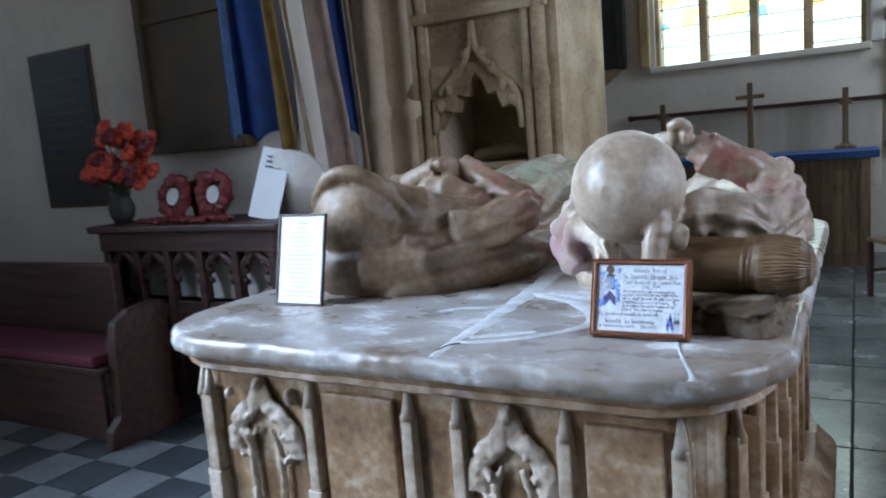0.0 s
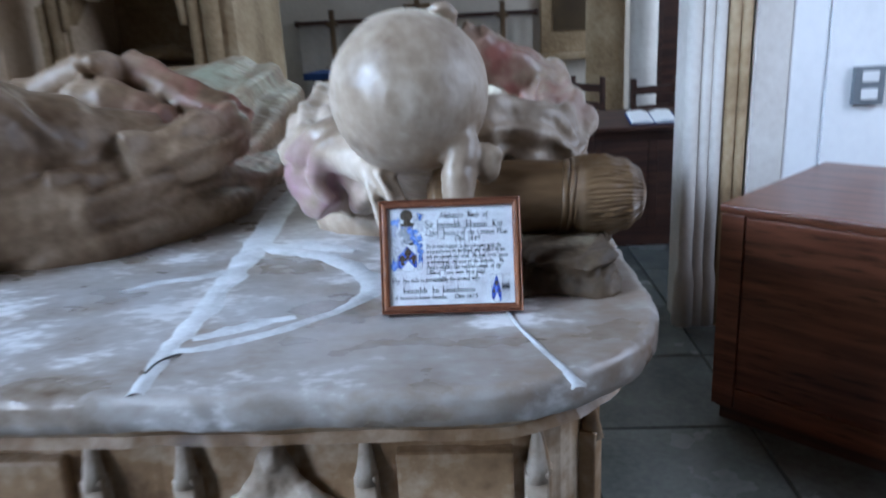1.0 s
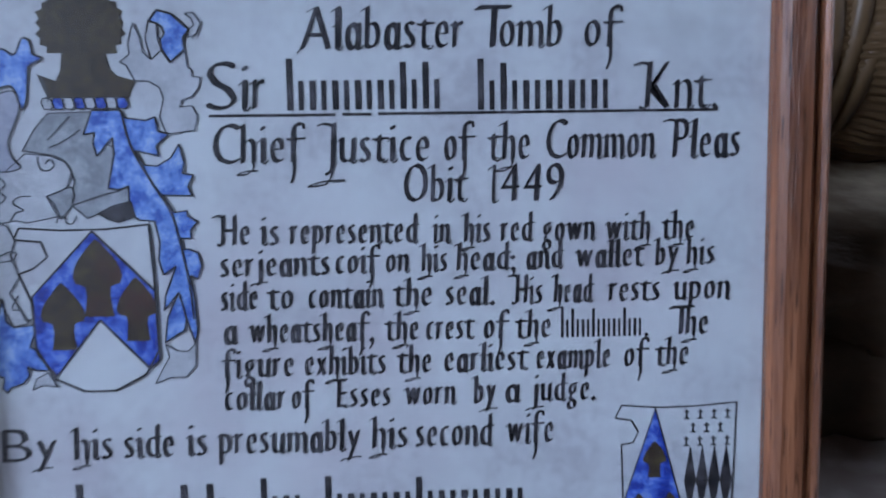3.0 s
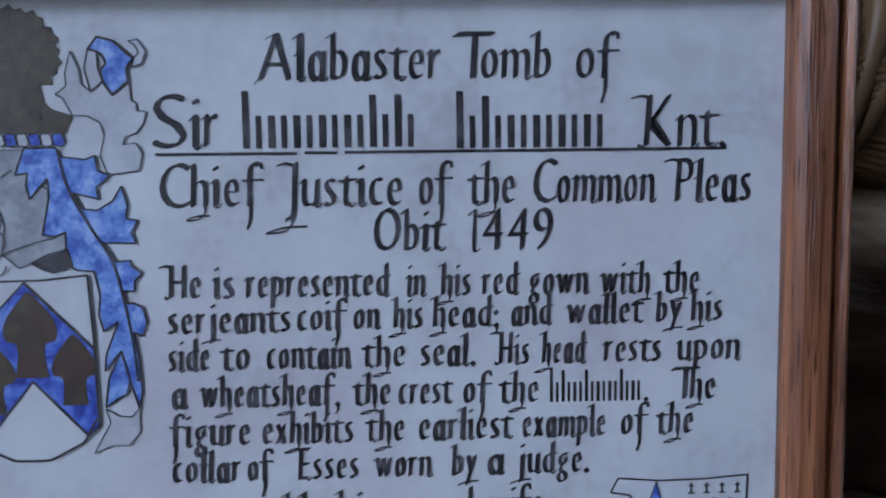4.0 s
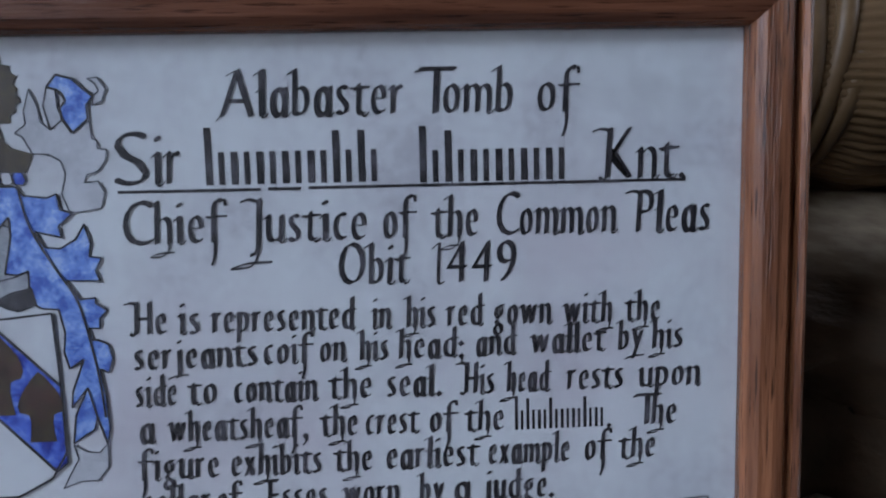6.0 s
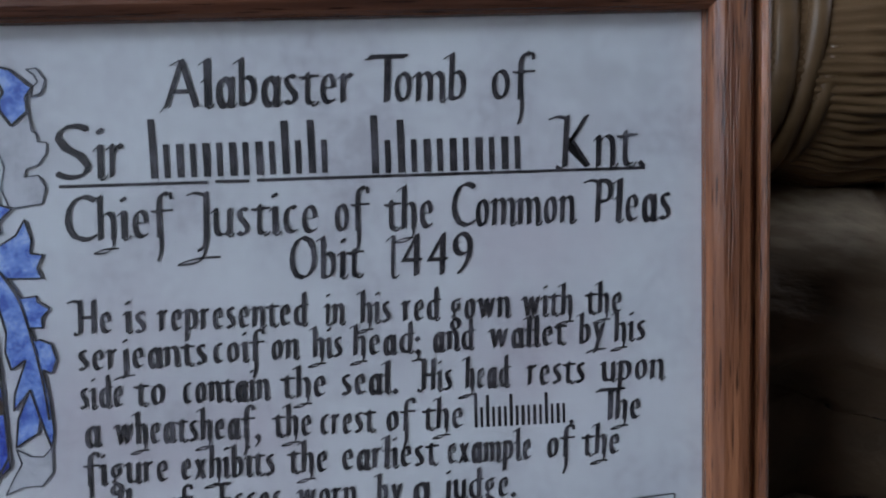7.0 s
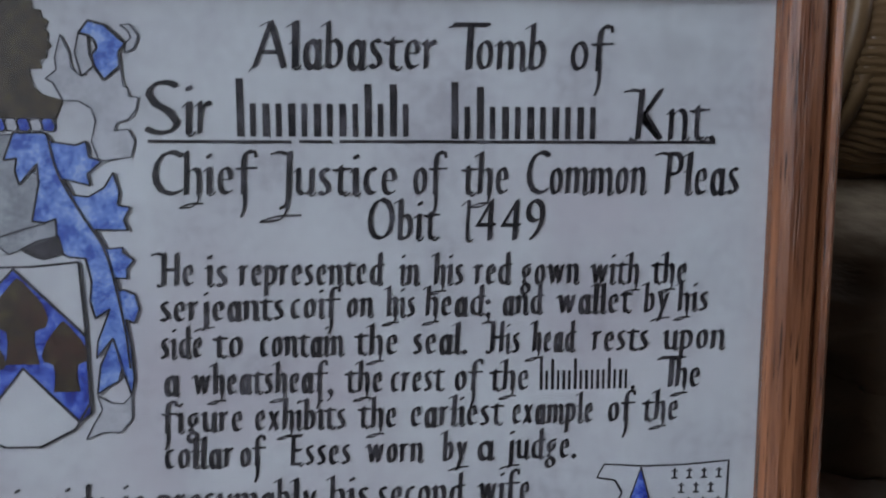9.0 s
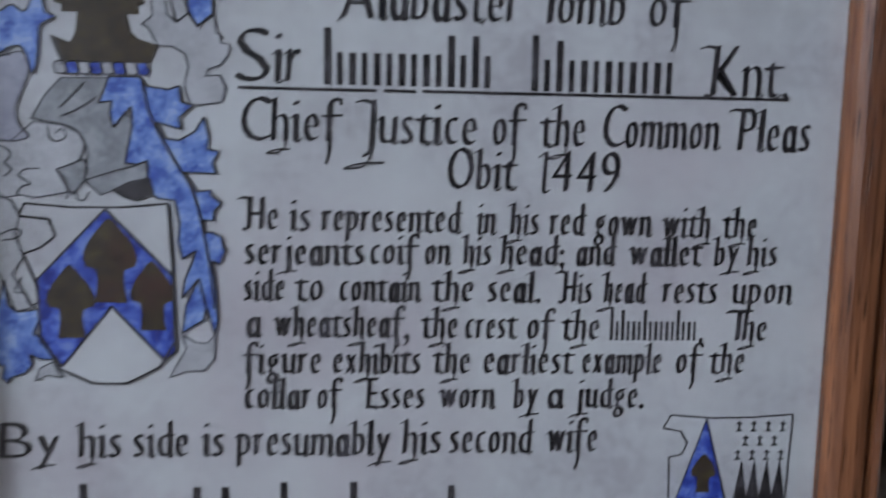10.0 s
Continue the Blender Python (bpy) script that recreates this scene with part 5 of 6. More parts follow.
bm = box(-4, 3, 9.4, 9.5, 1, 8)
M_BRIGHT = bpy.data.materials.new("bright_sky")
M_BRIGHT.use_nodes = True
_e = M_BRIGHT.node_tree.nodes.new("ShaderNodeEmission")
_e.inputs[0].default_value, _e.inputs[1].default_value = rgb((0.95, 1.0, 0.95)), 2.4
M_BRIGHT.node_tree.links.new(_e.outputs[0], M_BRIGHT.node_tree.nodes["Material Output"].inputs[0])
tagged(part("backdrop", bm, M_BRIGHT), "bright overcast sky beyond the east window", "sky", kind="structure")

rail_thing = holder("wall_rail", pose(0, 0, 0), "dark wooden dossal rail fixed to the wall below a window", "rail")
part("rail_bar", box(-1.92, 0.68, 7.1, 7.15, 1.555, 1.6, bevel=0.008), M_DARKWOOD, rail_thing)
for x in (-1.9, -0.6, 0.66):
    part("bracket", box(x - 0.02, x + 0.02, 7.14, 7.205, 1.545, 1.61, bevel=0.005), M_DARKWOOD, rail_thing)
bm = bmesh.new()
rings = []
for z in (0.7, 1.54):
    rings.append([(-1.88 + 2.5 * k / 120, 7.125 + 0.005 * math.sin(k * 0.9) * (1.2 if z < 1 else 0.6), z) for k in range(121)])
add_loft(bm, rings, close=False)
bmesh.ops.solidify(bm, geom=bm.faces[:], thickness=0.006)
part("curtain", bm, M_PLASTER, rail_thing, "pale grey hanging cloth", True)


def cross(x, y, z, h, arm, label):
    th = holder("altar_cross", pose(x, y, z), label, "cross", "crosses at the altar")
    part("upright", box(-0.028, 0.028, -0.02, 0.02, 0.05, h, bevel=0.006), M_OAK, th)
    part("crossbar", box(-arm, arm, -0.018, 0.018, h - 0.17, h - 0.125, bevel=0.006), M_OAK, th)
    part("foot", lathe([(0.1, 0), (0.1, 0.02), (0.05, 0.04), (0.04, 0.055)], 16), M_OAK, th)
    return th


cross(-0.58, 6.95, 1.1, 0.74, 0.14, "tall brown wooden cross on a blue altar cloth")
for x in (-1.48, 0.3):
    cross(x, 6.95, 1.1, 0.6, 0.06, "slender brown wooden cross on a blue altar cloth")
altar = holder("altar_table", pose(-0.55, 6.62, 0), "panelled oak altar table against a pale wall", "altar")
part("top", box(-1.12, 1.12, -0.32, 0.42, 1.03, 1.08, bevel=0.01), M_OAK, altar)
part("body", box(-1.06, 1.06, -0.26, 0.4, 0, 1.03), M_OAK, altar)
for k in range(5):
    x = -1.02 + 0.51 * k
    part("stile", box(x - 0.035, x + 0.035, -0.285, -0.258, 0.02, 1.02, bevel=0.006), M_OAK, altar)
    if k < 4:
        part("panel", box(x + 0.06, x + 0.45, -0.272, -0.258, 0.12, 0.92, bevel=0.01), M_OAK, altar)
cloth = bmesh.new()
add_box(cloth, -1.68, 0.58, 6.28, 7.02, 1.082, 1.095, 0.004)
add_box(cloth, -1.68, 0.58, 6.274, 6.29, 1.03, 1.094, 0.003)
tagged(part("altar_cloth", cloth, M_ALTARBLUE), "blue cloth over an oak altar", "cloth")

monument = holder("wall_monument", pose(-2.28, 7.2, 1.95), "dark carved stone wall monument", "monument")
part("tablet", box(-0.36, 0.36, -0.1, 0.0, 0.2, 1.5, bevel=0.02), M_BRONZE, monument)
part("cornice", box(-0.44, 0.44, -0.16, 0.0, 1.5, 1.62, bevel=0.03), M_BRONZE, monument)
bm = lathe([(0.02, 0), (0.12, 0.06), (0.2, 0.12), (0.34, 0.2)], 18)
for v in bm.verts:
    v.co.y = min(0, v.co.y * 0.5)
part("bracket", roughen(bm, 0.02, 0.08), M_STONE, monument, "carved stone bracket")
for s in (-1, 1):
    part("column", box(s * 0.33 - 0.05, s * 0.33 + 0.05, -0.15, -0.1, 0.22, 1.5, bevel=0.02), M_BRONZE, monument)

# ---- tomb recess and pier beyond the lady ----
NY = 3.2
wall("wall_recess", [(-3.35, -2.26, NY, NY + 1.0, 0, 6), (-1.56, -1.3, NY, NY + 1.0, 0, 6), (-2.26, -1.56, NY, NY + 1.0, 0, 1.28), (-2.26, -1.56, NY, NY + 1.0, 2.0, 6), (-2.26, -1.56, NY + 0.6, NY + 1.0, 1.28, 2.0)],
     M_STONE, "golden limestone wall with a canopied tomb recess")
recess = holder("recess_canopy", pose(-1.91, NY, 1.28), "cusped golden stone canopy over a dark tomb recess", "canopy")
for s in (-1, 1):
    # half of the ogee head, filled out to the opening's corner, with cusps
    bm = bmesh.new()
    arch = [(s * 0.35, 0.28), (s * 0.26, 0.42), (s * 0.19, 0.4), (s * 0.15, 0.52), (s * 0.09, 0.5), (s * 0.05, 0.6), (0, 0.66)]
    edge = arch + [(0, 0.725), (s * 0.352, 0.725)]
    rows = [[bm.verts.new((x, y, z)) for x, z in edge] for y in (-0.02, 0.12)]
    bm.faces.new(rows[0]), bm.faces.new(rows[1])
    for i in range(len(edge)):
        j = (i + 1) % len(edge)
        bm.faces.new((rows[0][i], rows[0][j], rows[1][j], rows[1][i]))
    part("arch_half", bm, M_STONE, recess)
    bm = bmesh.new()
    add_tube(bm, smooth_path([(s * 0.34, -0.03, 0.25), (s * 0.31, -0.03, 0.5), (s * 0.15, -0.03, 0.66), (s * 0.03, -0.03, 0.8), (0, -0.03, 1.0)], 5), [0.025] * 21, 10)
    part("hood_mould", bm, M_STONE, recess, smooth=True)
    for dx, rr in ((0.4, 0.035), (0.49, 0.05)):
        bm = lathe([(rr * 1.6, -1.28), (rr * 1.6, -1.1), (rr, -1.05), (rr, 0.5), (rr * 1.4, 0.54), (rr * 1.2, 0.6), (rr, 0.64), (rr, 3.2)], 16)
        o = part("shaft", bm, M_STONE, recess, smooth=True)
        o.location = (s * dx, -0.03, 0)
    for k in range(4):
        bm = add_ball(bmesh.new(), (s * (0.06 + 0.075 * k), -0.03, 0.78 - 0.11 * k), (0.035, 0.03, 0.05), sub=2)
        part("crocket", roughen(bm, 0.012, 0.04, k), M_STONE, recess)
part("string_course", box(-0.56, 0.56, -0.07, 0.0, 1.02, 1.1, bevel=0.02), M_STONE, recess)
part("recess_ledge", box(-0.35, 0.35, -0.05, 0.58, -0.02, 0.03, bevel=0.01), M_STONE, recess)
bm = bmesh.new()
add_tube(bm, smooth_path([(-2.1, NY + 0.3, 1.36), (-1.95, NY + 0.3, 1.37), (-1.8, NY + 0.3, 1.38), (-1.66, NY + 0.3, 1.36)], 4), [0.05, 0.07, 0.08, 0.085, 0.09, 0.09, 0.09, 0.085, 0.08, 0.07, 0.06, 0.055, 0.04], 12, 0.6)
tagged(part("recess_effigy", roughen(bm, 0.015, 0.06), M_STONE, smooth=True), "worn golden stone effigy lying in a dark recess", "effigy")
pier = holder("clustered_pier", pose(-2.62, NY - 0.02, 0), "golden limestone clustered pier", "pier")
part("core", box(-0.3, 0.36, 0.0, 0.9, 0, 6, bevel=0.05), M_PIER, pier)
part("chamfer_strip", box(-0.4, -0.302, -0.02, 0.6, 0, 6, bevel=0.03), M_PALE, pier, "pale stone edge")
for x, r in ((-0.1, 0.075), (0.2, 0.06)):
    o = part("shaft", lathe([(r * 1.5, 0), (r * 1.5, 0.25), (r, 0.32), (r, 1.66), (r * 1.3, 1.7), (r * 1.3, 1.76), (r, 1.8), (r, 6)], 20), M_PIER, pier, smooth=True)
    o.location = (x, -0.01, 0)

# ---- north wall furnishings ----
plaque = holder("memorial_plaque", pose(-5.1, 2.3, 1.22), "dark slate memorial plaque on a white wall", "plaque")
part("slab", box(-0.44, 0.3, -0.03, 0, 0, 1.2, bevel=0.008), M_BRONZE, plaque)
part("border", box(-0.47, 0.33, -0.018, 0, -0.03, 1.23, bevel=0.006), M_BOARD, plaque)
for k in range(9):
    part("worn_line", box(-0.34, 0.2 - 0.04 * (k % 3), -0.0315, -0.03, 1.0 - 0.09 * k, 1.02 - 0.09 * k), M_BOARD, plaque)
board = holder("roll_board", pose(-3.66, 2.3, 1.555), "tall brown painted wooden board in a gilt moulding", "board")
part("panel", box(-0.47, 0.47, -0.04, 0, 0.04, 2.4), M_BOARD, board)
for s in (-1, 1):
    part("moulding", box(s * 0.47 - 0.03, s * 0.47 + 0.03, -0.07, 0, 0, 2.45, bevel=0.01), M_BOARD, board)
part("moulding", box(-0.44, 0.44, -0.07, 0, 0, 0.06, bevel=0.01), M_BOARD, board)
part("moulding", box(-0.44, 0.44, -0.06, 0, 0.92, 0.97, bevel=0.01), M_BOARD, board)


def hanging(x0, x1, z0, z1, y, sway, seed, slant=0.0):
    bm = bmesh.new()
    rows = []
    n, m = 40, 24
    for j in range(m + 1):
        z = z0 + (z1 - z0) * j / m
        row = []
        for i in range(n + 1):
            t = i / n
            g = 1 - 0.3 * j / m
            x = x0 + (x1 - x0) * (0.5 + (t - 0.5) * g) + slant * (1 - j / m)
            row.append((x, y + sway * math.sin(2.6 * math.pi * t + seed + 0.7 * math.sin(3 * z)) * (1.1 - 0.5 * j / m), z + 0.03 * math.sin(9 * t + seed) * (1 - j / m)))
        rows.append(row)
    add_loft(bm, rows, close=False)
    bmesh.ops.solidify(bm, geom=bm.faces[:], thickness=0.005)
    return bm


flag = holder("standing_flag", pose(0, 0, 0), "dark blue and gold flag drooping from a pole", "flag", "flags by the pier")
part("cloth", hanging(-3.15, -2.74, 1.6, 3.0, 2.1, 0.03, 0.3), M_FLAGBLUE, flag, "dark blue cloth", True)
part("fringe", hanging(-3.16, -3.06, 1.6, 3.0, 2.06, 0.012, 1.0), M_FLAGLIGHT, flag, "pale blue edge", True)
part("stripe", hanging(-2.82, -2.66, 1.4, 2.5, 2.07, 0.02, 2.0, 0.06), M_FLAGGOLD, flag, "gold stripe", True)
bm = bmesh.new()
add_tube(bm, [(-2.28, 2.0, 0.0), (-2.72, 2.05, 3.4)], [0.018, 0.016], 12)
part("pole", bm, M_OAK, flag, smooth=True)
part("pole_foot", lathe([(0.14, 0), (0.14, 0.03), (0.05, 0.06), (0.03, 0.1)], 16), M_DARKWOOD, flag).location = (-2.28, 2.0, 0)
flag2 = holder("standing_flag", pose(0, 0, 0), "faded blue and cream flag drooping beside a stone pier", "flag", "flags by the pier")
part("cloth", hanging(-2.5, -2.28, 1.56, 3.0, 2.25, 0.03, 1.3), M_FLAGBLUE, flag2, "blue cloth", True)
part("drape", hanging(-2.62, -2.36, 1.25, 3.0, 2.16, 0.03, 2.4, 0.14), M_FLAGCREAM, flag2, "faded pinkish cream cloth", True)
bm = bmesh.new()
add_tube(bm, [(-2.2, 2.3, 0.0), (-2.36, 2.3, 3.3)], [0.018, 0.016], 12)
part("pole", bm, M_OAK, flag2, smooth=True)

cabinet = holder("side_table", pose(-3.12, 1.75, 0), "dark carved oak side table with a pierced arcade", "cabinet")
part("top", box(-0.82, 0.8, -0.28, 0.3, 1.07, 1.115, bevel=0.012), M_DARKWOOD, cabinet)
part("back_panel", box(-0.74, 0.72, 0.2, 0.26, 0, 1.07), M_DARKWOOD, cabinet)
part("lower_front", box(-0.74, 0.72, -0.22, -0.18, 0.02, 0.64, bevel=0.006), M_DARKWOOD, cabinet)
part("frieze", box(-0.76, 0.74, -0.24, -0.18, 0.95, 1.07, bevel=0.008), M_DARKWOOD, cabinet)
part("lining", box(-0.73, 0.71, -0.1, -0.08, 0.64, 0.95), M_PALE, cabinet, "pale cloth behind the arcade")
for k in range(6):
    x = -0.72 + 0.284 * k
    part("post", box(x - 0.025, x + 0.025, -0.235, -0.17, 0.0, 0.96, bevel=0.008), M_DARKWOOD, cabinet)
    if k < 5:
        a = part("arch", gothic_arch(0.25, 0.17, 0.022, 0.03), M_DARKWOOD, cabinet, smooth=True)
        a.location = (x + 0.142, -0.2, 0.8)
for s in (-1, 1):
    part("side_panel", box(s * 0.72 - 0.02, s * 0.72 + 0.02, -0.2, 0.2, 0.02, 1.07), M_DARKWOOD, cabinet)

vase = holder("flower_vase", pose(-3.86, 1.7, 1.116), "grey vase of orange-red artificial flowers on a side table", "flowers")
part("vase", lathe([(0.05, 0), (0.075, 0.04), (0.085, 0.1), (0.06, 0.17), (0.07, 0.2), (0.05, 0.2), (0.045, 0.16)], 20), M_BRONZE, vase, "dark grey vase", True)
rng = random.Random(11)
for k in range(44):
    a, e = rng.uniform(0, 2 * math.pi), rng.uniform(0.03, 0.32)
    tip = Vector((e * math.cos(a), 0.5 * e * math.sin(a), 0.26 + rng.uniform(0.0, 0.36) * (1.1 - e)))
    bm = bmesh.new()
    add_tube(bm, [(0.01 * math.cos(a), 0, 0.15), tip * 0.6 + Vector((0, 0, 0.08)), tip], [0.004, 0.003, 0.003], 5)
    part("stem", bm, M_LEAF, vase)
    bm = bmesh.new()
    for p in range(6):
        b = 2 * math.pi * p / 6
        add_ball(bm, tip + Vector((0.034 * math.cos(b), 0.02 * math.sin(b), 0.03 * math.sin(b))), (0.034, 0.022, 0.03), sub=1)
    part("bloom", roughen(bm, 0.012, 0.03, k), M_FLOWER if k % 3 else M_RED, vase)


def wreath(x, y, z, tilt, seed):
    th = holder("poppy_wreath", pose(x, y, z, -tilt, 0, 0), "round wreath of dark red paper poppies with pale centre", "wreath", "wreaths on the side table")
    rng = random.Random(seed)
    for k in range(26):
        a = 2 * math.pi * k / 26
        bm = add_ball(bmesh.new(), (0, 0, 0), (0.044, 0.026, 0.044), sub=2)
        o = part("poppy", roughen(bm, 0.014, 0.025, seed + k), M_RED, th)
        o.location = (0.108 * math.cos(a), rng.uniform(-0.02, 0.015), 0.155 + 0.108 * math.sin(a) + rng.uniform(-0.012, 0.012))
    o = part("disc", lathe([(0.001, 0.0), (0.055, 0.0), (0.055, 0.008), (0.001, 0.01)], 18), M_PALE, th, "pale round card")
    o.rotation_euler, o.location = (radians(90), 0, 0), (0, -0.01, 0.155)
    o = part("backing", lathe([(0.07, 0), (0.13, 0), (0.13, 0.012), (0.07, 0.012)], 20), M_LEAF, th)
    o.rotation_euler, o.location = (radians(90), 0, 0), (0, 0.02, 0.155)


wreath(-3.36, 1.68, 1.117, 14, 3)
wreath(-3.02, 1.7, 1.117, 12, 8)
wreath(-3.2, 1.8, 1.117, 8, 15)
bm = bmesh.new()
for k in range(60):
    add_ball(bm, (-3.5 + 0.72 * rng.random(), 1.52 + 0.1 * rng.random(), 1.13 + 0.012 * rng.random()), (0.028, 0.022, 0.016), sub=1)
tagged(part("fallen_poppies", roughen(bm, 0.01, 0.02), M_RED), "scatter of dark red paper poppies along a table edge", "poppies", kind="stuff")

stand = holder("book_stand", pose(-2.6, 1.68, 1.117, 0, 0, 18), "white memorial card propped on a grey rounded stand", "stand")
bm = bmesh.new()
add_box(bm, -0.09, 0.09, -0.012, 0.0, 0, 0.42, 0.003)
c = part("card", bm, M_WHITEPAPER, stand, "white card")
c.rotation_euler = (radians(-16), radians(13), 0)
for k in range(3):
    part("printed_bar", box(-0.05, 0.05, -0.0145, -0.0125, 0.3 + 0.03 * k, 0.312 + 0.03 * k), M_PENCIL, c)
bm = bmesh.new()
prof = [(0.02, 0), (0.36, 0), (0.38, 0.12), (0.34, 0.26), (0.25, 0.36), (0.12, 0.39), (0.06, 0.36)]
rows = [[bm.verts.new((x, y, z)) for x, z in prof] for y in (0.07, 0.2)]
bm.faces.new(rows[0]), bm.faces.new(rows[1])
for i in range(len(prof)):
    j = (i + 1) % len(prof)
    bm.faces.new((rows[0][i], rows[0][j], rows[1][j], rows[1][i]))
bmesh.ops.bevel(bm, geom=bm.edges[:], offset=0.012, segments=2, affect="EDGES")
part("back_rest", bm, M_PALE, stand, "grey rounded back", True)

bench = holder("cushioned_bench", pose(0, 0, 0), "dark oak bench with a maroon seat cushion", "bench")
part("seat", box(-5.4, -3.06, 0.82, 1.26, 0.4, 0.44, bevel=0.008), M_DARKWOOD, bench)
part("cushion", box(-5.38, -3.1, 0.82, 1.22, 0.442, 0.5, bevel=0.02), M_CUSHION, bench, "maroon cloth cushion")
part("backrest", box(-5.4, -3.42, 1.24, 1.3, 0.44, 0.92, bevel=0.01), M_DARKWOOD, bench)
part("front_board", box(-5.4, -3.08, 0.84, 0.87, 0.03, 0.4, bevel=0.006), M_DARKWOOD, bench)
bm = bmesh.new()
prof = [(0.8, 0), (1.3, 0), (1.28, 0.1), (1.22, 0.16), (1.24, 0.62), (1.28, 0.68), (1.2, 0.74), (1.02, 0.72), (0.92, 0.66), (0.9, 0.55), (0.88, 0.16), (0.82, 0.1)]
rows = [[bm.verts.new((x, y, z)) for y, z in prof] for x in (-3.07, -3.0)]
bm.faces.new(rows[0]), bm.faces.new(rows[1])
for i in range(len(prof)):
    j = (i + 1) % len(prof)
    bm.faces.new((rows[0][i], rows[0][j], rows[1][j], rows[1][i]))
bmesh.ops.bevel(bm, geom=bm.edges[:], offset=0.008, segments=1, affect="EDGES")
part("bench_end", bm, M_DARKWOOD, bench, "shaped red-brown bench end")

# ---- beside the head: desk, fluted pier, stalls beyond ----
jamb = holder("fluted_pier", pose(0.955, 2.36, 0), "pale fluted stone pier with a brown weathered roll", "pier")
for x, r, mat in ((0.032, 0.034, M_PALE), (0.09, 0.026, M_PALE), (0.14, 0.028, M_PALE), (0.2, 0.026, M_STONE), (0.25, 0.024, M_STONE)):
    o = part("shaft", lathe([(r * 1.5, 0), (r * 1.5, 0.22), (r * 1.1, 0.28), (r, 0.3), (r, 6)], 20), mat, jamb, "brown weathered shaft" if mat is M_STONE else "", smooth=True)
    o.location = (x, 0.0, 0)
part("core", box(0.01, 0.172, 0.02, 0.2, 0, 6), M_PALE, jamb)
part("inner_core", box(0.174, 0.284, 0.014, 0.2, 0, 6), M_STONE, jamb)
part("jamb_face", box(0.286, 0.44, -0.02, 0.3, 0, 6, bevel=0.012), M_PALE, jamb, "cream stone jamb")
part("jamb_return", box(0.442, 0.6, -0.01, 0.3, 0, 6, bevel=0.012), M_WHITEWALL, jamb, "white painted jamb")

desk = holder("wooden_desk", pose(0.85, 1.475, 0, 0, 0, -43.5), "plain reddish brown wooden vestment chest beside a pier", "chest")
DW, DD, DH = 1.35, 0.92, 0.81
part("body", box(0.02, DW - 0.02, 0.02, DD, 0.05, DH - 0.03), M_DESKWOOD, desk)
part("top", box(0, DW, 0, DD + 0.02, DH - 0.03, DH, bevel=0.008), M_DESKWOOD, desk, "polished brown top")
part("plinth", box(0.03, DW - 0.03, 0.03, DD, 0.0, 0.05), M_DARKWOOD, desk)
for x in (0.045, DW / 2, DW - 0.045):
    part("stile", box(x - 0.04, x + 0.04, 0.008, 0.019, 0.06, DH - 0.035, bevel=0.003), M_DESKWOOD, desk)
for z in (0.1, DH - 0.08):
    part("front_rail", box(0.09, DW - 0.09, 0.009, 0.019, z - 0.04, z + 0.04, bevel=0.003), M_DESKWOOD, desk)

switch = holder("light_switch", pose(1.725, 2.34, 1.06), "grey double light switch on a white wall", "switch")
part("back_box", box(-0.065, 0.065, -0.03, 0, -0.04, 0.125, bevel=0.006), M_PLASTIC, switch)
for z in (-0.015, 0.06):
    part("rocker", box(-0.035, 0.035, -0.036, -0.031, z, z + 0.045, bevel=0.002), M_SWITCHWHITE, switch)

stall = holder("choir_stall", pose(0.98, 3.75, 0), "dark oak choir stall with a sloping book ledge", "stall")
part("front", box(-0.25, 0.9, -0.05, 0.0, 0, 0.8, bevel=0.008), M_DARKWOOD, stall)
led = part("book_ledge", box(-0.28, 0.93, -0.16, 0.2, 0, 0.03, bevel=0.006), M_DARKWOOD, stall)
led.matrix_world = pose(0.98, 3.75, 0.8, 12, 0, 0)
for x in (-0.24, 0.89):
    part("end_panel", box(x - 0.03, x + 0.03, -0.06, 0.5, 0, 0.78, bevel=0.01), M_DARKWOOD, stall)
part("seat", box(-0.21, 0.86, 0.2, 0.5, 0.42, 0.45), M_DARKWOOD, stall)
for k in range(3):
    part("panel", box(-0.18 + 0.36 * k, 0.12 + 0.36 * k, -0.062, -0.052, 0.12, 0.7, bevel=0.004), M_DARKWOOD, stall)
book = holder("open_book", pose(1.12, 3.72, 0.835, 12, 0, 0), "open white book lying on a dark stall ledge", "book")
for s in (-1, 1):
    bm = bmesh.new()
    rings = [[(s * 0.005, y, 0.004), (s * 0.05, y, 0.022), (s * 0.13, y, 0.014), (s * 0.14, y, 0.0), (s * 0.005, y, 0.0)] for y in (-0.1, 0.1)]
    add_loft(bm, rings)
    part("page_block", bm, M_WHITEPAPER, book)
part("cover", box(-0.15, 0.15, -0.105, 0.105, -0.006, -0.0005), M_ALTARBLUE, book)


def chair(m):
    th = holder("ladder_chair", m, "dark wooden ladder-back chair in the chancel", "chair", "chancel chairs")
    for x in (-0.19, 0.19):
        part("back_post", box(x - 0.018, x + 0.018, 0.17, 0.206, 0, 1.02, bevel=0.006), M_DARKWOOD, th)
        part("front_leg", box(x - 0.018, x + 0.018, -0.206, -0.17, 0, 0.44, bevel=0.006), M_DARKWOOD, th)
        part("side_stretcher", box(x - 0.01, x + 0.01, -0.17, 0.17, 0.2, 0.225), M_DARKWOOD, th)
    for z in (0.62, 0.76, 0.9):
        part("slat", box(-0.172, 0.172, 0.18, 0.196, z, z + 0.06, bevel=0.005), M_DARKWOOD, th)
    part("seat", box(-0.21, 0.21, -0.21, 0.208, 0.44, 0.475, bevel=0.01), M_OAK, th)
    return th


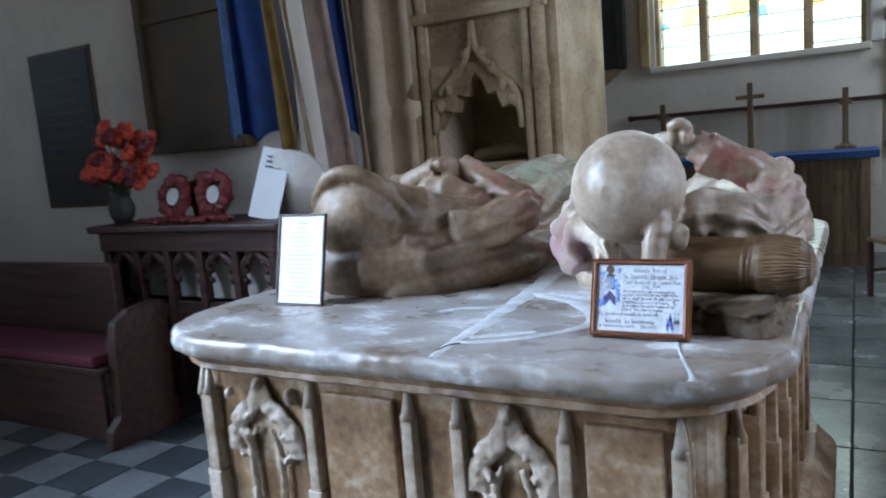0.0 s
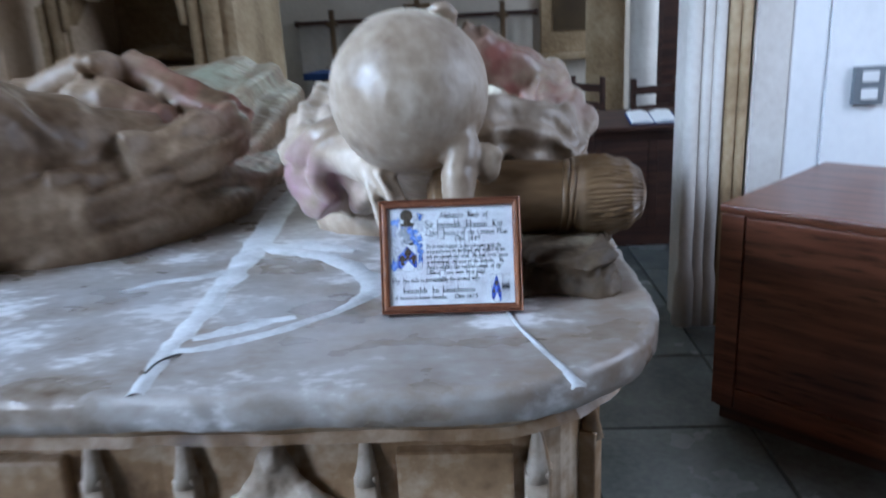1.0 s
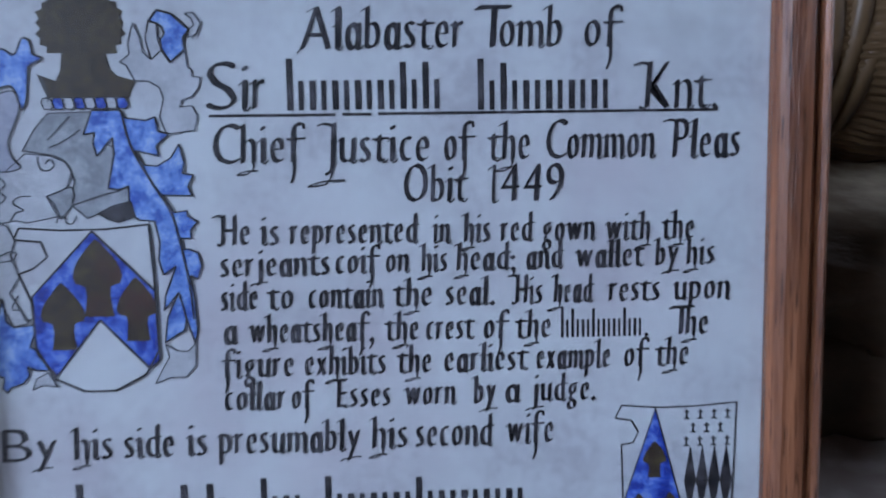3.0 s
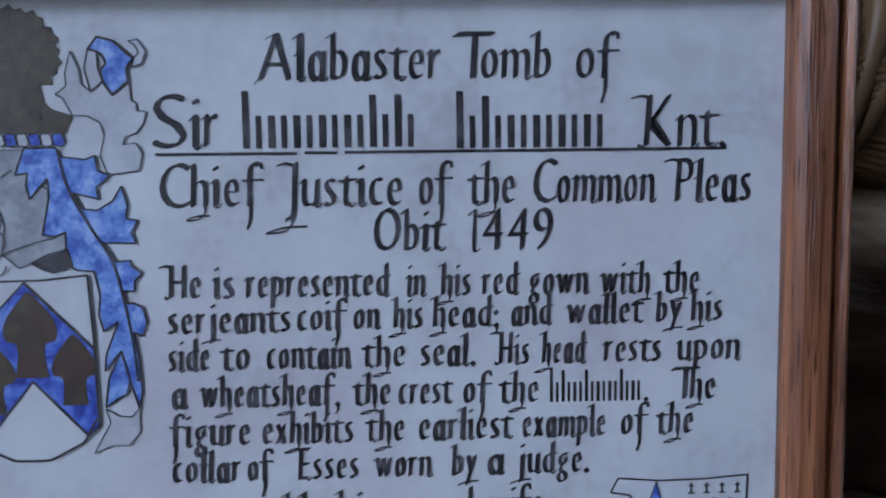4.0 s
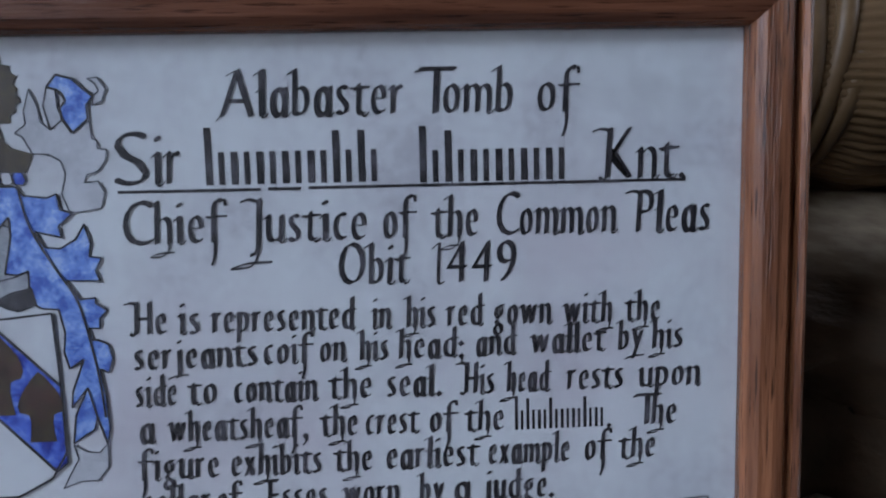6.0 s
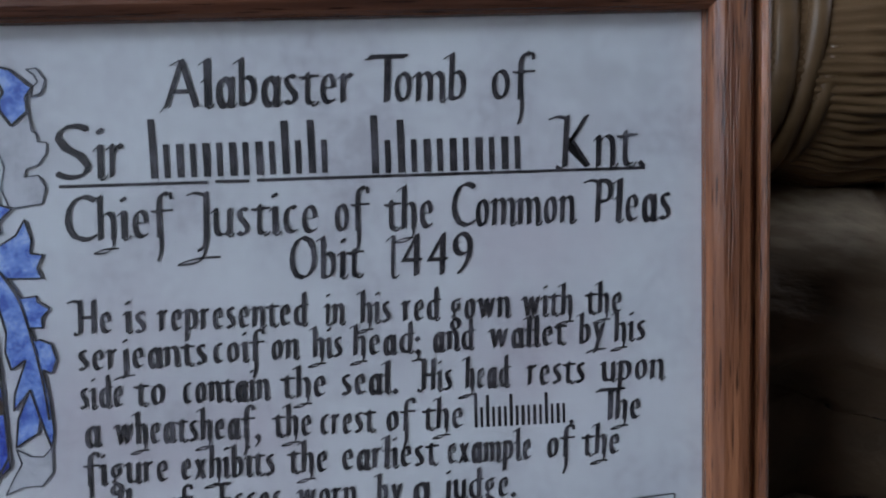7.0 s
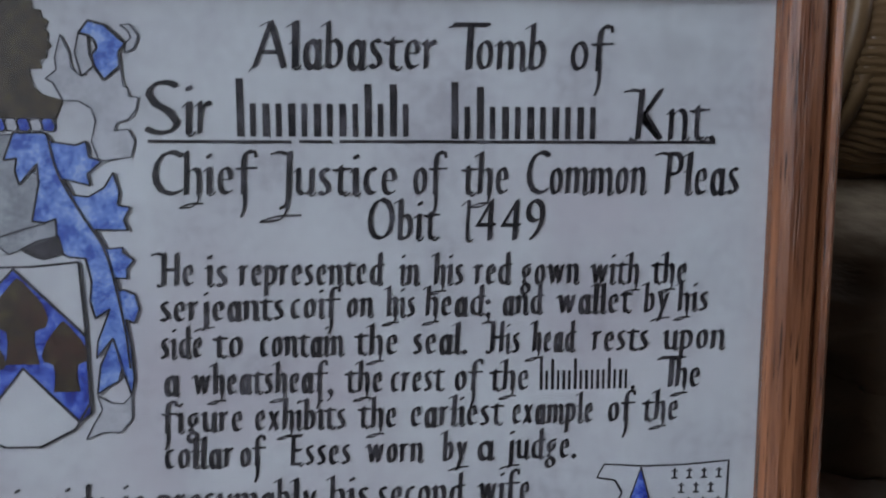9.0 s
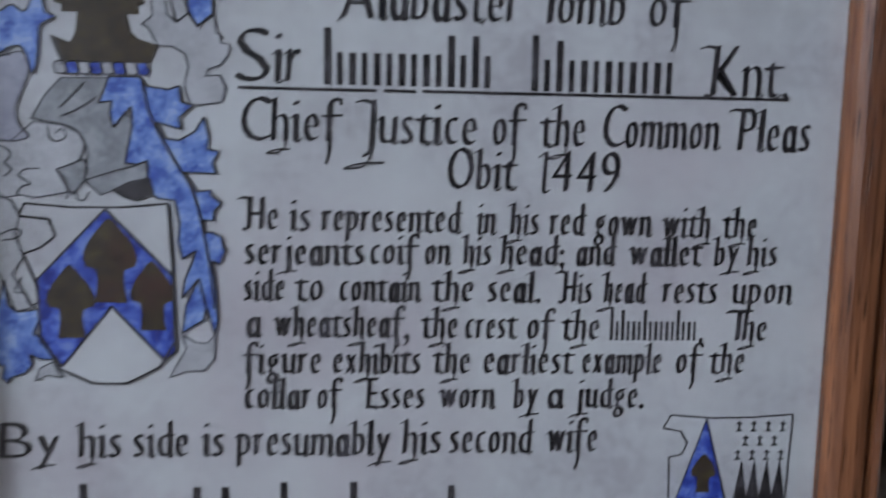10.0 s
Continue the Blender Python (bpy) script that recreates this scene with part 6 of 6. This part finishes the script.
one = chair(pose(1.42, 4.45, 0, 0, 0, 24))
copy_thing(one, pose(0.75, 5.0, 0, 0, 0, -60))
column = holder("stone_column", pose(1.15, 5.7, 0), "golden stone column at the chancel side", "column")
part("shaft", lathe([(0.24, 0), (0.24, 0.3), (0.19, 0.38), (0.17, 0.42), (0.17, 5.9)], 20), M_STONE, column, smooth=True)
column2 = holder("stone_column", pose(1.44, 5.5, 0), "pale slender column at the chancel side", "column")
part("shaft", lathe([(0.17, 0), (0.17, 0.3), (0.13, 0.38), (0.115, 0.42), (0.115, 5.9)], 20), M_PALE, column2, smooth=True)
screen = holder("oak_screen", pose(1.58, 5.75, 0), "dark oak panelled screen beside a pale column", "screen")
part("frame_rail", box(0, 1.0, -0.03, 0.03, 0, 0.14, bevel=0.006), M_DARKWOOD, screen)
part("frame_rail", box(0, 1.0, -0.03, 0.03, 2.7, 2.84, bevel=0.006), M_DARKWOOD, screen)
for k in range(4):
    part("stile", box(0.31 * k, 0.31 * k + 0.07, -0.028, 0.028, 0.14, 2.7, bevel=0.006), M_DARKWOOD, screen)
    if k < 3:
        part("panel", box(0.31 * k + 0.07, 0.31 * k + 0.31, -0.01, 0.012, 0.14, 2.7), M_DARKWOOD, screen)
tablet = holder("wall_monument", pose(1.04, 7.2, 1.15), "brown carved stone monument on the end wall", "monument")
part("face", box(-0.34, 0.34, -0.06, 0, 0, 1.2, bevel=0.02), M_STONE, tablet)
part("ledge", box(-0.4, 0.4, -0.12, 0, -0.08, 0.0, bevel=0.02), M_STONE, tablet)
part("cornice", box(-0.4, 0.4, -0.14, 0, 1.2, 1.3, bevel=0.025), M_STONE, tablet)
part("string", box(-0.37, 0.37, -0.1, -0.061, 0.78, 0.85, bevel=0.012), M_STONE, tablet)
part("panel", box(-0.2, 0.2, -0.075, -0.061, 0.22, 0.62, bevel=0.005), M_BOARD, tablet, "dark brown panel")

# ---- floor pieces ----
def tile_mesh(name, w, d, mat):
    me = bpy.data.meshes.new(name)
    bm = box(-w / 2, w / 2, -d / 2, d / 2, -0.012, 0.0)
    for v in bm.verts:
        if v.co.z > -0.005:
            v.co.x *= 0.985
            v.co.y *= 0.985
    bmesh.ops.recalc_face_normals(bm, faces=bm.faces)
    bm.to_mesh(me)
    bm.free()
    me.materials.append(mat)
    return me


T = 0.29
light_tile, dark_tile = tile_mesh("tile", T - 0.004, T - 0.004, M_TILEWHITE), tile_mesh("tile", T - 0.004, T - 0.004, M_TILEDARK)
for i in range(12):
    for j in range(12):
        o = new("tile", dark_tile if (i + j) % 2 else light_tile)
        o.parent = floor
        o.location = (-4.9 + T * i, -0.6 + T * j, 0.0006 * ((i * 7 + j * 3) % 4))
stone = tile_mesh("flagstone", 0.594, 0.594, M_FLAGSTONE)
spots_free = [(-1.12 + 0.6 * i, -5.5 + 0.6 * j) for i in range(9) for j in range(22)] + [(-1.72 - 0.6 * i, -5.5 + 0.6 * j) for i in range(8) for j in range(8)]
for k, (x, y) in enumerate(spots_free):
    o = new("flagstone", stone)
    o.parent = floor
    o.location = (x, y, 0.0005 * ((k * 5) % 4))
